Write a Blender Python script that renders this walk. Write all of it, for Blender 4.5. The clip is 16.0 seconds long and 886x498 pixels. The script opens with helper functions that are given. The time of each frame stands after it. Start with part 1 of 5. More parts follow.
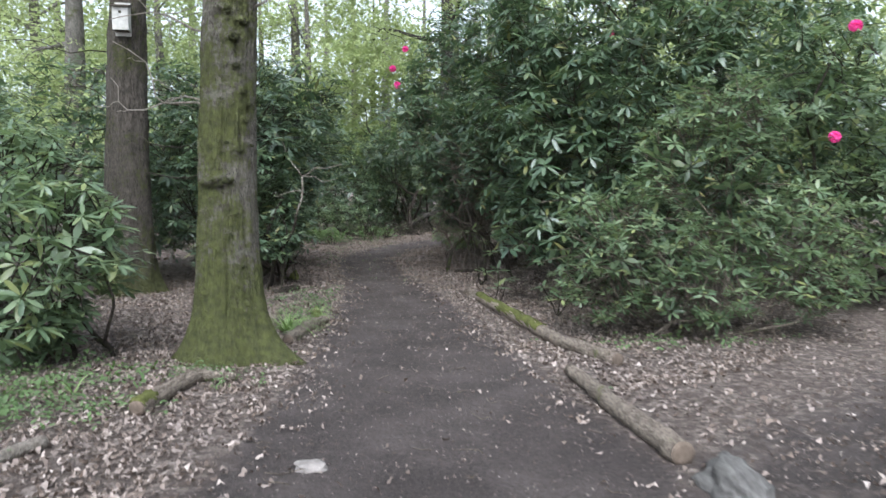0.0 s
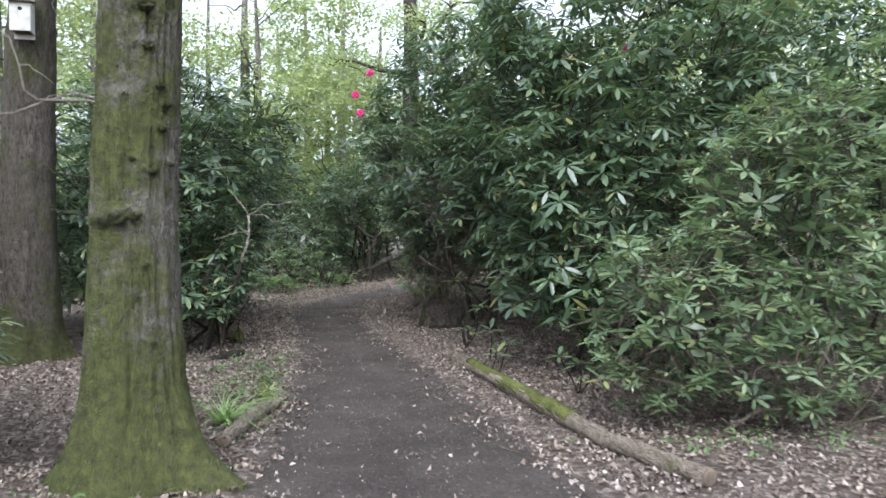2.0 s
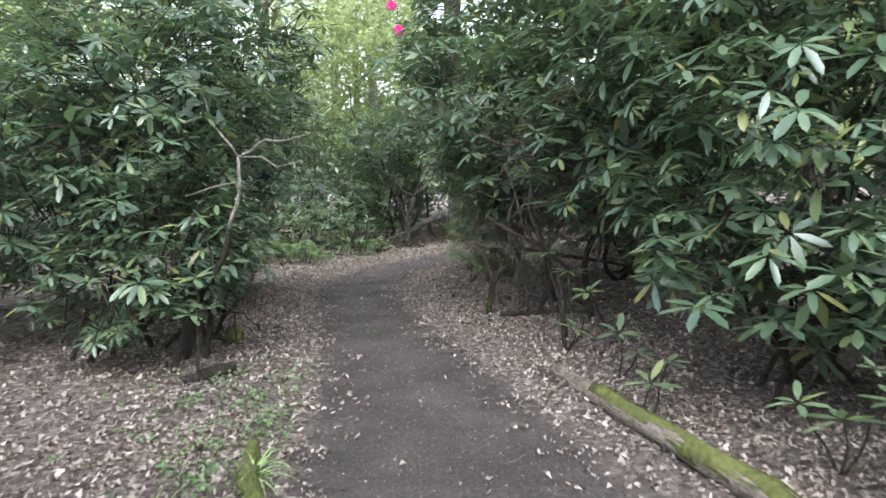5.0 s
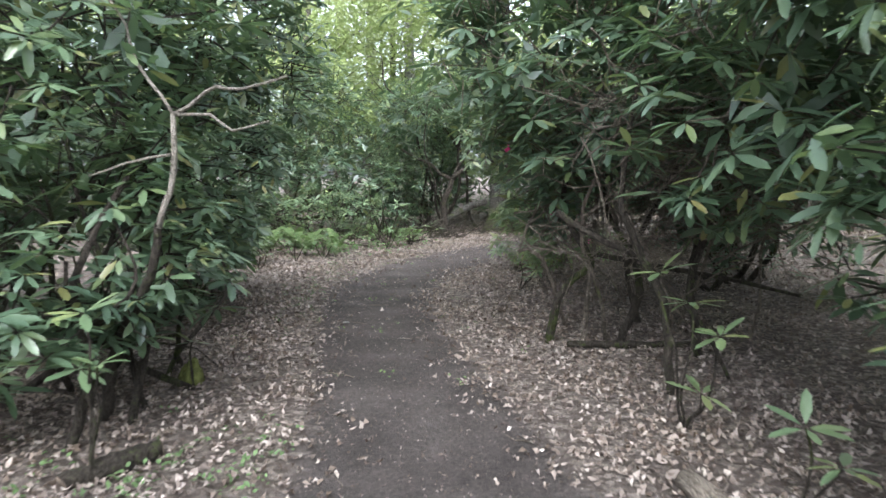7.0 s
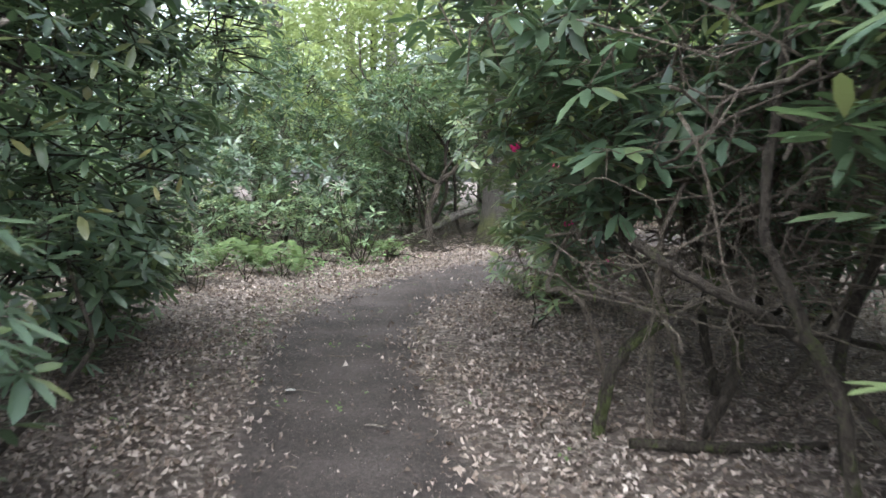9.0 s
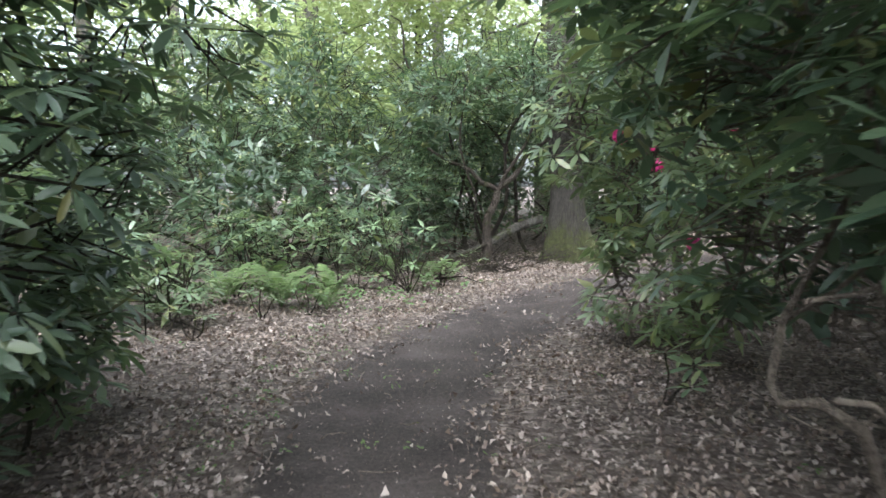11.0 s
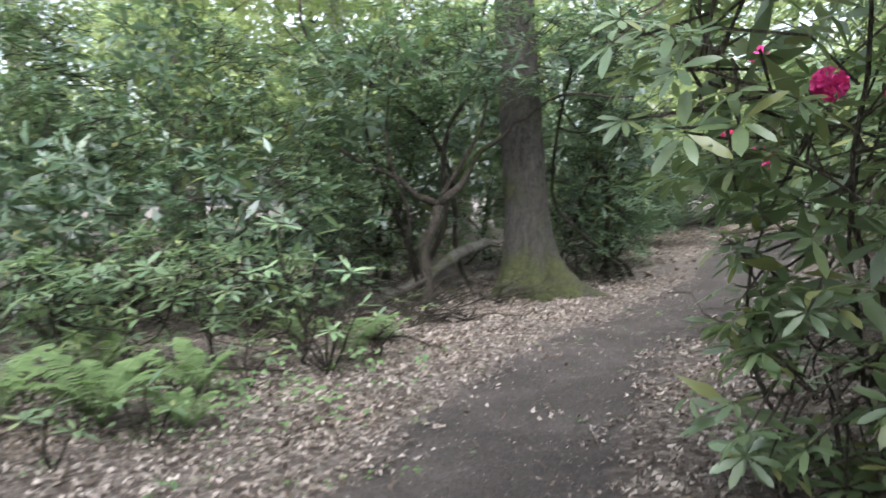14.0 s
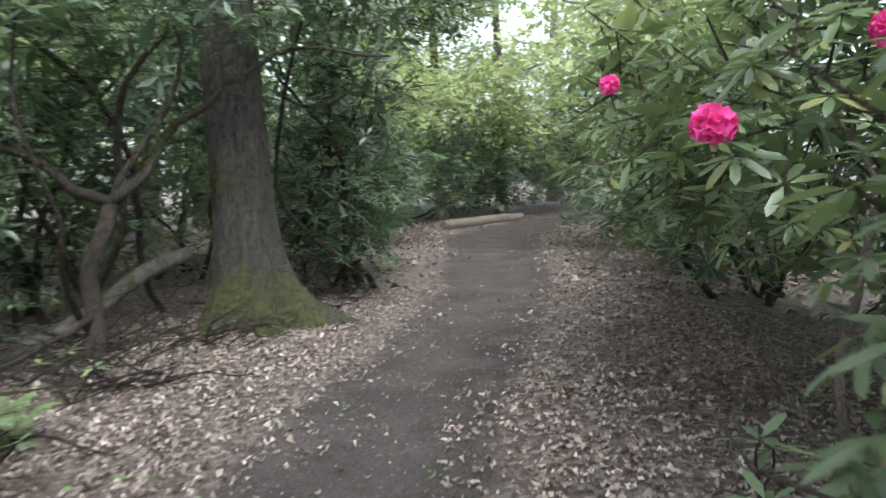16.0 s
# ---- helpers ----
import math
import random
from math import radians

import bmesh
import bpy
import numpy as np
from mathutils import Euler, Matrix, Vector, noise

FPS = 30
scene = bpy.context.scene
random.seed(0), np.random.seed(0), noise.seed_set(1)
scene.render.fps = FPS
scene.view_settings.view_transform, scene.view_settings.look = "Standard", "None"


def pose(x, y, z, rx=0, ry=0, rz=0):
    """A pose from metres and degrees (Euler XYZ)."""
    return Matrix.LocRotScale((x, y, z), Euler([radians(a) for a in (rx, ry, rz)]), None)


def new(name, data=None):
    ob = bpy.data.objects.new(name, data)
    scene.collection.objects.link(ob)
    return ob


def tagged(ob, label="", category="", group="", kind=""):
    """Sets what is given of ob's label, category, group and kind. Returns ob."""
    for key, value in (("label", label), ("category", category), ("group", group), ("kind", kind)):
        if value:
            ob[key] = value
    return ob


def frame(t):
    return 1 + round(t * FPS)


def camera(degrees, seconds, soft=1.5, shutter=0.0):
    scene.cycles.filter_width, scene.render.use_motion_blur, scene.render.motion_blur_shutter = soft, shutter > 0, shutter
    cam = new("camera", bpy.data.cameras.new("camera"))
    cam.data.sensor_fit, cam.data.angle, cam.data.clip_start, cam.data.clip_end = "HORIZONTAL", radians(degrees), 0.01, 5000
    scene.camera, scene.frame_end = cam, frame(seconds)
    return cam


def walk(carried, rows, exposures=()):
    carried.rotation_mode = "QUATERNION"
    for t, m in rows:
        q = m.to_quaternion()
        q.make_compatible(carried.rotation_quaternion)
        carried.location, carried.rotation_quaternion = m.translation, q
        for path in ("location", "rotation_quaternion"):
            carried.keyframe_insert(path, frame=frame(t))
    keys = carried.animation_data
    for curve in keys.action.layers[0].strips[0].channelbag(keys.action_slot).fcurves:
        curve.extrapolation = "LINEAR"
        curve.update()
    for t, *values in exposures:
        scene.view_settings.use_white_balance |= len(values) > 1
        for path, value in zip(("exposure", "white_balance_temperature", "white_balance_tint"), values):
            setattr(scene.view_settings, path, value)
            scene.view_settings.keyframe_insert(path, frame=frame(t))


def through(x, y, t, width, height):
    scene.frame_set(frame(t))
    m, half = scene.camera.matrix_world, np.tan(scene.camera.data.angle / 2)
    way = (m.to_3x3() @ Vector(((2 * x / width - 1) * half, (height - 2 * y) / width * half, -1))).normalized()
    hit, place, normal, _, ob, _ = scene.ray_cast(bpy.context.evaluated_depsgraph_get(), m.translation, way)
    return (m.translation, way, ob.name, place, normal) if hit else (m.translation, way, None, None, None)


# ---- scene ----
cam = camera(61.2, 16.0, shutter=0.5)
METRES, EYE, TILT, LEAN, TURN = 16.9, 1.3, 0.0, 0.0, 0.0
ROWS = [
    (0.0, 0.0, 0.0, 0.0, -0.02, -4.56, 0.29),
    (0.5, -0.0072, 0.0257, 0.0003, 0.45, -3.34, 0.26),
    (1.0, -0.0104, 0.0521, -0.0004, -0.83, -2.98, 0.7),
    (1.5, -0.0124, 0.0793, 0.0007, -0.16, -3.99, 1.09),
    (2.0, -0.0188, 0.1101, -0.0009, -3.76, -1.28, 0.12),
    (2.5, -0.0221, 0.1404, -0.0027, -3.68, -3.44, -0.16),
    (3.0, -0.0251, 0.1698, -0.0035, -0.99, -6.53, 0.67),
    (3.5, -0.0301, 0.1978, -0.0029, -2.05, -4.87, 1.01),
    (4.0, -0.032, 0.2283, -0.005, -1.29, -4.48, 1.51),
    (6.5, -0.0371, 0.3838, -0.0064, -1.21, -4.03, -0.4),
    (7.0, -0.0359, 0.4168, -0.0058, 1.54, -5.63, 0.08),
    (7.5, -0.0393, 0.4482, -0.0062, -0.58, -5.04, -0.4),
    (8.0, -0.039, 0.4821, -0.0074, 0.76, -5.31, -0.19),
    (8.5, -0.0403, 0.5106, -0.008, 2.79, -4.81, -0.26),
    (9.0, -0.0431, 0.5419, -0.0069, 0.13, -5.27, -0.85),
    (9.5, -0.0446, 0.5716, -0.0065, 2.59, -4.03, -0.59),
    (12.0, -0.0669, 0.7278, -0.007, 4.21, -5.91, 0.92),
    (12.5, -0.0723, 0.7577, -0.006, 5.45, -6.38, 0.78),
    (13.0, -0.0806, 0.7906, -0.0058, -0.37, -6.76, 0.75),
    (13.5, -0.0845, 0.821, -0.0058, -2.39, -8.09, 1.97),
    (14.0, -0.0878, 0.8539, -0.0059, -4.76, -3.94, 1.66),
    (14.5, -0.0879, 0.8848, -0.0043, -12.02, -3.65, 2.04),
    (15.0, -0.0836, 0.9207, -0.0032, -14.1, -3.95, 2.62),
    (15.5, -0.0805, 0.9555, -0.0039, -21.6, -5.05, 1.6),
    (16.0, -0.0718, 0.9901, -0.0054, -27.49, -5.11, 1.53),
]
walk(cam, [(t, pose(0, 0, EYE, TILT, LEAN, TURN) @ pose(METRES * x, METRES * y, METRES * z, 90 + pitch, roll, yaw)) for t, x, y, z, yaw, pitch, roll in ROWS],
     exposures=[(0.0, 1.45, 5700, 7), (3.5, 1.9, 5720, 7), (6.5, 2.25, 5750, 6), (9.5, 2.4, 5780, 6), (12.0, 2.2, 5780, 6), (13.5, 2.2, 5780, 6), (15.0, 2.3, 5780, 6), (16.0, 2.05, 5780, 6)])

# ---- world and light: a bright overcast spring sky above the wood ----
world = bpy.data.worlds.new("world")
scene.world = world
world.use_nodes = True
wt = world.node_tree
bg = wt.nodes["Background"]
sky = wt.nodes.new("ShaderNodeTexSky")
sky.sky_type, sky.sun_disc = "NISHITA", False
sky.sun_elevation, sky.sun_rotation = radians(54), radians(188)
sky.dust_density, sky.air_density = 4.0, 1.0
pale = wt.nodes.new("ShaderNodeHueSaturation")
pale.inputs["Saturation"].default_value = 0.25
wt.links.new(sky.outputs[0], pale.inputs["Color"])
wt.links.new(pale.outputs[0], bg.inputs["Color"])
bg.inputs["Strength"].default_value = 0.15
sun = new("sun", bpy.data.lights.new("sun", "SUN"))
sun.data.energy, sun.data.angle, sun.data.color = 1.05, radians(60), (1.0, 0.97, 0.92)
sun.matrix_world = pose(0, 0, 20, 36, 0, -8)

RNG = np.random.default_rng(7)

# ---- plan ----
# centre line of the trodden path: x, y, half width
PATH = np.array([(0.0, -3, 1.15), (0.0, 3.4, 1.1), (-0.12, 5.0, 0.94), (-0.3, 6.7, 0.85), (-0.46, 8.2, 0.75), (-0.66, 9.7, 0.65), (-0.86, 11.1, 0.58), (-1.05, 12, 0.56), (-1.25, 13, 0.53),
                 (-1.43, 14, 0.54), (-1.55, 15.2, 0.58), (-1.5, 16.3, 0.59), (-1.25, 17.2, 0.6), (-0.8, 18.4, 0.6), (-0.1, 19.8, 0.6), (0.62, 20.8, 0.56), (1.2, 21.4, 0.56), (2.1, 22.6, 0.6),
                 (3.3, 24.1, 0.65), (5.6, 28, 0.85), (7.2, 30.6, 1.0), (9.8, 33.3, 1.1), (14, 35.6, 1.2), (22, 38, 1.3)])
SIDE = np.array([(0.6, 2.0, 1.0), (2.2, 3.6, 0.9), (4.0, 5.0, 1.0), (8.0, 7.6, 1.3), (14.0, 10.0, 1.5)])


def level(y):
    """The ground's height along the walk."""
    return np.interp(y, [0, 2.6, 7, 12, 17.5, 22.5, 27], [0, -0.02, -0.115, -0.14, -0.10, -0.045, 0])


def off_path(x, y, line=PATH):
    """Distance from the path's edge, negative on it."""
    x, y = np.asarray(x, float), np.asarray(y, float)
    best = np.full(x.shape, 1e9)
    for (ax, ay, aw), (bx, by, bw) in zip(line[:-1], line[1:]):
        dx, dy = bx - ax, by - ay
        s = np.clip(((x - ax) * dx + (y - ay) * dy) / (dx * dx + dy * dy), 0, 1)
        best = np.minimum(best, np.hypot(x - ax - s * dx, y - ay - s * dy) - (aw + s * (bw - aw)))
    return best


def ripple(x, y):
    """Soft unevenness made of a few waves."""
    return (np.sin(1.3 * x + 0.7 * y) + np.sin(2.1 * y - 1.7 * x + 1.0) + np.sin(3.7 * x + 2.9 * y + 2.0) + np.sin(5.3 * y - 4.1 * x)) / 4


def ground_z(x, y):
    d = off_path(x, y)
    rough = np.clip(d / 0.7, 0, 1)
    bank = np.clip((d - 3.0) / 8, 0, 1) * 0.25
    return level(y) + 0.012 * ripple(1.7 * x, 1.9 * y) + rough * (0.022 * ripple(x * 1.1, y * 1.3) + 0.015 * ripple(3 * x, 2.6 * y) + 0.02) + bank


# ---- material helpers ----
def material(name, rough=0.8, spec=0.3):
    m = bpy.data.materials.new(name)
    m.use_nodes = True
    b = m.node_tree.nodes["Principled BSDF"]
    b.inputs["Roughness"].default_value = rough
    b.inputs["Specular IOR Level"].default_value = spec
    return m, m.node_tree, b


def node(t, kind, **vals):
    n = t.nodes.new(kind)
    for k, v in vals.items():
        n.inputs[k].default_value = v
    return n


def coords(t, scale=(1, 1, 1)):
    c = t.nodes.new("ShaderNodeTexCoord")
    mp = node(t, "ShaderNodeMapping", Scale=scale)
    t.links.new(c.outputs["Object"], mp.inputs["Vector"])
    return mp.outputs[0]


def noise_tex(t, vec, scale, detail=6.0, rough=0.6):
    n = node(t, "ShaderNodeTexNoise", Scale=scale, Detail=detail, Roughness=rough)
    t.links.new(vec, n.inputs["Vector"])
    return n.outputs["Fac"]


def ramp(t, fac, stops):
    r = t.nodes.new("ShaderNodeValToRGB")
    while len(r.color_ramp.elements) < len(stops):
        r.color_ramp.elements.new(0.5)
    for e, (p, c) in zip(r.color_ramp.elements, stops):
        e.position, e.color = p, (*c, 1) if len(c) == 3 else c
    t.links.new(fac, r.inputs["Fac"])
    return r.outputs["Color"]


def grey(v):
    return (v, v, v)


def mix(t, fac, a, b):
    m = t.nodes.new("ShaderNodeMix")
    m.data_type = "RGBA"
    for sock, val in ((m.inputs[0], fac), (m.inputs[6], a), (m.inputs[7], b)):
        if isinstance(val, (int, float)):
            sock.default_value = val
        elif isinstance(val, tuple):
            sock.default_value = (*val, 1)
        else:
            t.links.new(val, sock)
    return m.outputs[2]


def math_node(t, op, a, b=0.0):
    m = t.nodes.new("ShaderNodeMath")
    m.operation = op
    for sock, val in ((m.inputs[0], a), (m.inputs[1], b)):
        if isinstance(val, (int, float)):
            sock.default_value = val
        else:
            t.links.new(val, sock)
    return m.outputs[0]


def bump(t, b, height, strength, distance):
    n = node(t, "ShaderNodeBump", Strength=strength, Distance=distance)
    t.links.new(height, n.inputs["Height"])
    t.links.new(n.outputs[0], b.inputs["Normal"])


def leaf_material(name, stops, rough=0.42, spec=0.5, through=0.25, glow_tint=(0.25, 0.42, 0.06)):
    """Leaves: each its own shade, glossy above, light passing through."""
    m, t, b = material(name, rough, spec)
    g = t.nodes.new("ShaderNodeNewGeometry")
    o = t.nodes.new("ShaderNodeObjectInfo")
    r = math_node(t, "FRACT", math_node(t, "ADD", g.outputs["Random Per Island"], o.outputs["Random"]))
    col = ramp(t, r, stops)
    patch = noise_tex(t, coords(t), 1.3, 3)
    col = mix(t, ramp(t, patch, [(0.35, grey(0)), (0.7, grey(0.35))]), col, mix(t, 0.5, col, glow_tint))
    t.links.new(col, b.inputs["Base Color"])
    fine = noise_tex(t, coords(t), 60, 3)
    t.links.new(math_node(t, "ADD", math_node(t, "MULTIPLY", fine, 0.3), rough - 0.15), b.inputs["Roughness"])
    bump(t, b, fine, 0.25, 0.01)
    tr = t.nodes.new("ShaderNodeBsdfTranslucent")
    t.links.new(mix(t, 0.5, col, glow_tint), tr.inputs["Color"])
    ms = node(t, "ShaderNodeMixShader", Fac=through)
    t.links.new(b.outputs[0], ms.inputs[1])
    t.links.new(tr.outputs[0], ms.inputs[2])
    t.links.new(ms.outputs[0], t.nodes["Material Output"].inputs["Surface"])
    return m


def bark_material(name, dark, light, moss, moss_amount, grain=(14, 14, 3), foot=0.0):
    m, t, b = material(name, 0.9, 0.15)
    warp = node(t, "ShaderNodeTexNoise", Scale=6.0, Detail=3.0)
    wob = t.nodes.new("ShaderNodeVectorMath")
    wob.operation = "MULTIPLY_ADD"
    wob.inputs[1].default_value = (1.6, 1.6, 0.8)
    t.links.new(coords(t), warp.inputs["Vector"])
    t.links.new(warp.outputs["Color"], wob.inputs[0])
    t.links.new(coords(t, grain), wob.inputs[2])
    v = wob.outputs[0]
    fur = noise_tex(t, v, 1.7, 8, 0.72)
    rills = noise_tex(t, v, 4.6, 6, 0.7)
    relief = math_node(t, "ADD", math_node(t, "MULTIPLY", fur, 0.65), math_node(t, "MULTIPLY", rills, 0.45))
    col = ramp(t, relief, [(0.44, dark), (0.64, light)])
    broad = noise_tex(t, coords(t), 1.9, 7, 0.65)
    fine = noise_tex(t, coords(t), 16, 5, 0.65)
    lim = math_node(t, "ADD", math_node(t, "MULTIPLY", broad, 0.75), math_node(t, "MULTIPLY", fine, 0.35))
    if foot:
        sep = t.nodes.new("ShaderNodeSeparateXYZ")
        t.links.new(coords(t), sep.inputs[0])
        grown = node(t, "ShaderNodeMapRange")
        for k, val in ((1, 0.75), (2, -0.1), (3, 0.0), (4, foot * 0.45)):
            grown.inputs[k].default_value = val
        t.links.new(sep.outputs[2], grown.inputs[0])
        lim = math_node(t, "ADD", lim, grown.outputs[0])
    lim = math_node(t, "ADD", lim, math_node(t, "MULTIPLY", math_node(t, "SUBTRACT", relief, 0.55), 0.5))
    mask = ramp(t, lim, [(0.66 - 0.3 * moss_amount, grey(0)), (0.74 - 0.3 * moss_amount, grey(0.85))])
    pale = ramp(t, noise_tex(t, coords(t), 5, 6, 0.7), [(0.56, grey(0)), (0.72, grey(0.5))])
    col = mix(t, pale, col, tuple(min(1, c * 1.5) for c in light))
    tuft = ramp(t, noise_tex(t, coords(t), 17, 6, 0.62), [(0.3, grey(0)), (0.7, grey(1))])
    mossy = mix(t, tuft, tuple(c * 0.45 for c in moss), tuple(c * 1.3 for c in moss))
    t.links.new(mix(t, mask, col, mossy), b.inputs["Base Color"])
    bump(t, b, math_node(t, "ADD", relief, math_node(t, "ADD", math_node(t, "MULTIPLY", noise_tex(t, coords(t), 90, 4), 0.5), math_node(t, "MULTIPLY", tuft, 0.35))), 1.0, 0.07)
    return m


def plain_material(name, a, c, scale, rough=0.8, spec=0.3, relief=0.4, dist=0.01, grain=(1, 1, 1)):
    m, t, b = material(name, rough, spec)
    v = coords(t, grain)
    n1, n2 = noise_tex(t, v, scale, 8, 0.7), noise_tex(t, v, scale * 0.17, 4)
    t.links.new(ramp(t, math_node(t, "ADD", math_node(t, "MULTIPLY", n1, 0.6), math_node(t, "MULTIPLY", n2, 0.4)), [(0.36, a), (0.64, c)]), b.inputs["Base Color"])
    bump(t, b, n1, relief, dist)
    return m


def ground_material():
    """Dark trodden soil on the path, brown leaf mould beside it."""
    m, t, b = material("soil_and_leaf_mould", 0.85, 0.25)
    v = coords(t)
    attr = t.nodes.new("ShaderNodeAttribute")
    attr.attribute_name = "trodden"
    edge = math_node(t, "ADD", attr.outputs["Fac"], math_node(t, "MULTIPLY", math_node(t, "SUBTRACT", noise_tex(t, v, 6, 6, 0.7), 0.5), 0.9))
    mask = ramp(t, edge, [(0.38, grey(0)), (0.62, grey(1))])
    n1, n2, n3 = noise_tex(t, v, 45, 8, 0.75), noise_tex(t, v, 1.7, 5), noise_tex(t, v, 190, 4, 0.75)
    n4 = noise_tex(t, v, 85, 5, 0.8)
    soil = ramp(t, math_node(t, "ADD", math_node(t, "MULTIPLY", n1, 0.6), math_node(t, "MULTIPLY", n2, 0.4)), [(0.38, (0.029, 0.022, 0.02)), (0.5, (0.063, 0.05, 0.046)), (0.62, (0.115, 0.094, 0.086))])
    soil = mix(t, ramp(t, n3, [(0.52, grey(0)), (0.64, grey(0.6))]), soil, (0.15, 0.125, 0.112))
    soil = mix(t, ramp(t, n4, [(0.58, grey(0)), (0.66, grey(0.75))]), soil, (0.17, 0.138, 0.12))
    soil = mix(t, ramp(t, n4, [(0.34, grey(0.8)), (0.43, grey(0))]), soil, (0.02, 0.016, 0.014))
    vor = node(t, "ShaderNodeTexVoronoi", Scale=26.0, Randomness=1.0)
    t.links.new(v, vor.inputs["Vector"])
    sep = t.nodes.new("ShaderNodeSeparateColor")
    t.links.new(vor.outputs["Color"], sep.inputs[0])
    mould = ramp(t, sep.outputs[0], [(0.0, (0.09, 0.068, 0.057)), (0.5, (0.165, 0.13, 0.112)), (0.85, (0.25, 0.204, 0.178)), (1.0, (0.36, 0.3, 0.265))])
    mould = mix(t, ramp(t, n1, [(0.4, grey(0)), (0.65, grey(0.7))]), mould, (0.045, 0.032, 0.025))
    t.links.new(mix(t, mask, mould, soil), b.inputs["Base Color"])
    h = math_node(t, "ADD", math_node(t, "ADD", n1, math_node(t, "MULTIPLY", n3, 0.4)), math_node(t, "MULTIPLY", vor.outputs["Distance"], 0.3))
    bump(t, b, h, 1.0, 0.03)
    return m


GROUND = ground_material()
OAK_BARK = bark_material("oak_bark", (0.07, 0.06, 0.047), (0.25, 0.226, 0.19), (0.1, 0.112, 0.03), 0.52, (30, 30, 8), 0.42)
DARK_BARK = bark_material("dark_bark", (0.026, 0.022, 0.019), (0.105, 0.094, 0.082), (0.085, 0.092, 0.034), 0.24, (24, 24, 5), 0.4)
BROWN_BARK = bark_material("brown_bark", (0.038, 0.032, 0.027), (0.15, 0.128, 0.106), (0.085, 0.092, 0.032), 0.3, (26, 26, 6), 0.5)
TWIG_BARK = bark_material("dry_twig_bark", (0.075, 0.061, 0.049), (0.24, 0.197, 0.158), (0.1, 0.11, 0.04), 0.1, (30, 30, 8))
GREY_BARK = bark_material("grey_bark", (0.09, 0.08, 0.07), (0.22, 0.2, 0.175), (0.09, 0.10, 0.04), 0.2, (7, 7, 2))
BIRCH_BARK = bark_material("birch_bark", (0.12, 0.11, 0.1), (0.5, 0.48, 0.44), (0.1, 0.1, 0.05), 0.05, (5, 5, 12))
STEM_BARK = bark_material("rhododendron_bark", (0.025, 0.02, 0.016), (0.088, 0.072, 0.058), (0.08, 0.095, 0.03), 0.25, (30, 30, 8))
PALE_STEM = bark_material("bleached_wood", (0.2, 0.17, 0.14), (0.4, 0.35, 0.3), (0.1, 0.11, 0.04), 0.0, (30, 30, 8))
LOG_MOSSY = bark_material("mossy_log_bark", (0.07, 0.055, 0.04), (0.26, 0.21, 0.16), (0.15, 0.175, 0.04), 0.75, (24, 6, 24))
LOG_BARE = bark_material("bare_log_bark", (0.11, 0.088, 0.07), (0.38, 0.315, 0.255), (0.12, 0.14, 0.03), 0.1, (24, 5, 24))
MOSS = plain_material("moss", (0.05, 0.052, 0.02), (0.155, 0.163, 0.052), 26, 0.95, 0.1, 0.9, 0.03)
STONE = plain_material("pale_stone", (0.12, 0.105, 0.097), (0.28, 0.25, 0.228), 22, 0.85, 0.25, 0.6, 0.015)
CUT_WOOD = plain_material("weathered_cut_wood", (0.05, 0.038, 0.03), (0.17, 0.13, 0.10), 18, 0.9, 0.15)
GREY_WOOD = plain_material("grey_weathered_wood", (0.045, 0.041, 0.038), (0.16, 0.15, 0.14), 9, 0.9, 0.2, 0.8, 0.02, (3, 0.7, 3))
PAINT = plain_material("weathered_white_board", (0.3, 0.285, 0.26), (0.52, 0.5, 0.46), 12, 0.7, 0.3, 0.2, 0.004)
DARK_WOOD = plain_material("dark_board", (0.05, 0.04, 0.032), (0.13, 0.105, 0.085), 14, 0.8)
RHODO = leaf_material("rhododendron_leaf", [(0.0, (0.046, 0.076, 0.05)), (0.45, (0.075, 0.113, 0.072)), (0.8, (0.108, 0.15, 0.088)), (0.93, (0.145, 0.178, 0.075)), (1.0, (0.21, 0.18, 0.065))], 0.35, 0.95, 0.36, (0.135, 0.21, 0.06))
# young leaf green, also the sunlit leaf colour on the thicket beyond the bend
RHODO_LIGHT = leaf_material("young_and_sunlit_leaf", [(0.0, (0.09, 0.136, 0.078)), (0.5, (0.136, 0.188, 0.104)), (0.85, (0.188, 0.24, 0.128)), (1.0, (0.25, 0.265, 0.1))], 0.35, 0.95, 0.4, (0.17, 0.245, 0.07))
# yellow-green leaf copy, lightened so the light on the flowering bush is in its colour
RHODO_BRIGHT = leaf_material("lit_flowering_rhododendron_leaf", [(0.0, (0.1, 0.148, 0.08)), (0.5, (0.15, 0.205, 0.105)), (0.85, (0.2, 0.25, 0.12)), (1.0, (0.28, 0.27, 0.1))], 0.34, 1.0, 0.42, (0.25, 0.31, 0.09))
RHODO_PALE = leaf_material("new_pale_leaf", [(0.0, (0.13, 0.19, 0.1)), (1.0, (0.22, 0.285, 0.155))], 0.4, 0.5, 0.25, (0.2, 0.27, 0.09))
BEECH = leaf_material("spring_beech_leaf", [(0.0, (0.2, 0.25, 0.1)), (0.5, (0.29, 0.34, 0.145)), (1.0, (0.4, 0.44, 0.22))], 0.55, 0.3, 0.5, (0.5, 0.57, 0.25))
FERN = leaf_material("fern_frond", [(0.0, (0.08, 0.12, 0.052)), (1.0, (0.15, 0.195, 0.085))], 0.6, 0.3, 0.35, (0.19, 0.28, 0.06))
HERB = leaf_material("herb_leaf", [(0.0, (0.065, 0.1, 0.045)), (1.0, (0.12, 0.17, 0.075))], 0.6, 0.3, 0.3, (0.18, 0.3, 0.06))
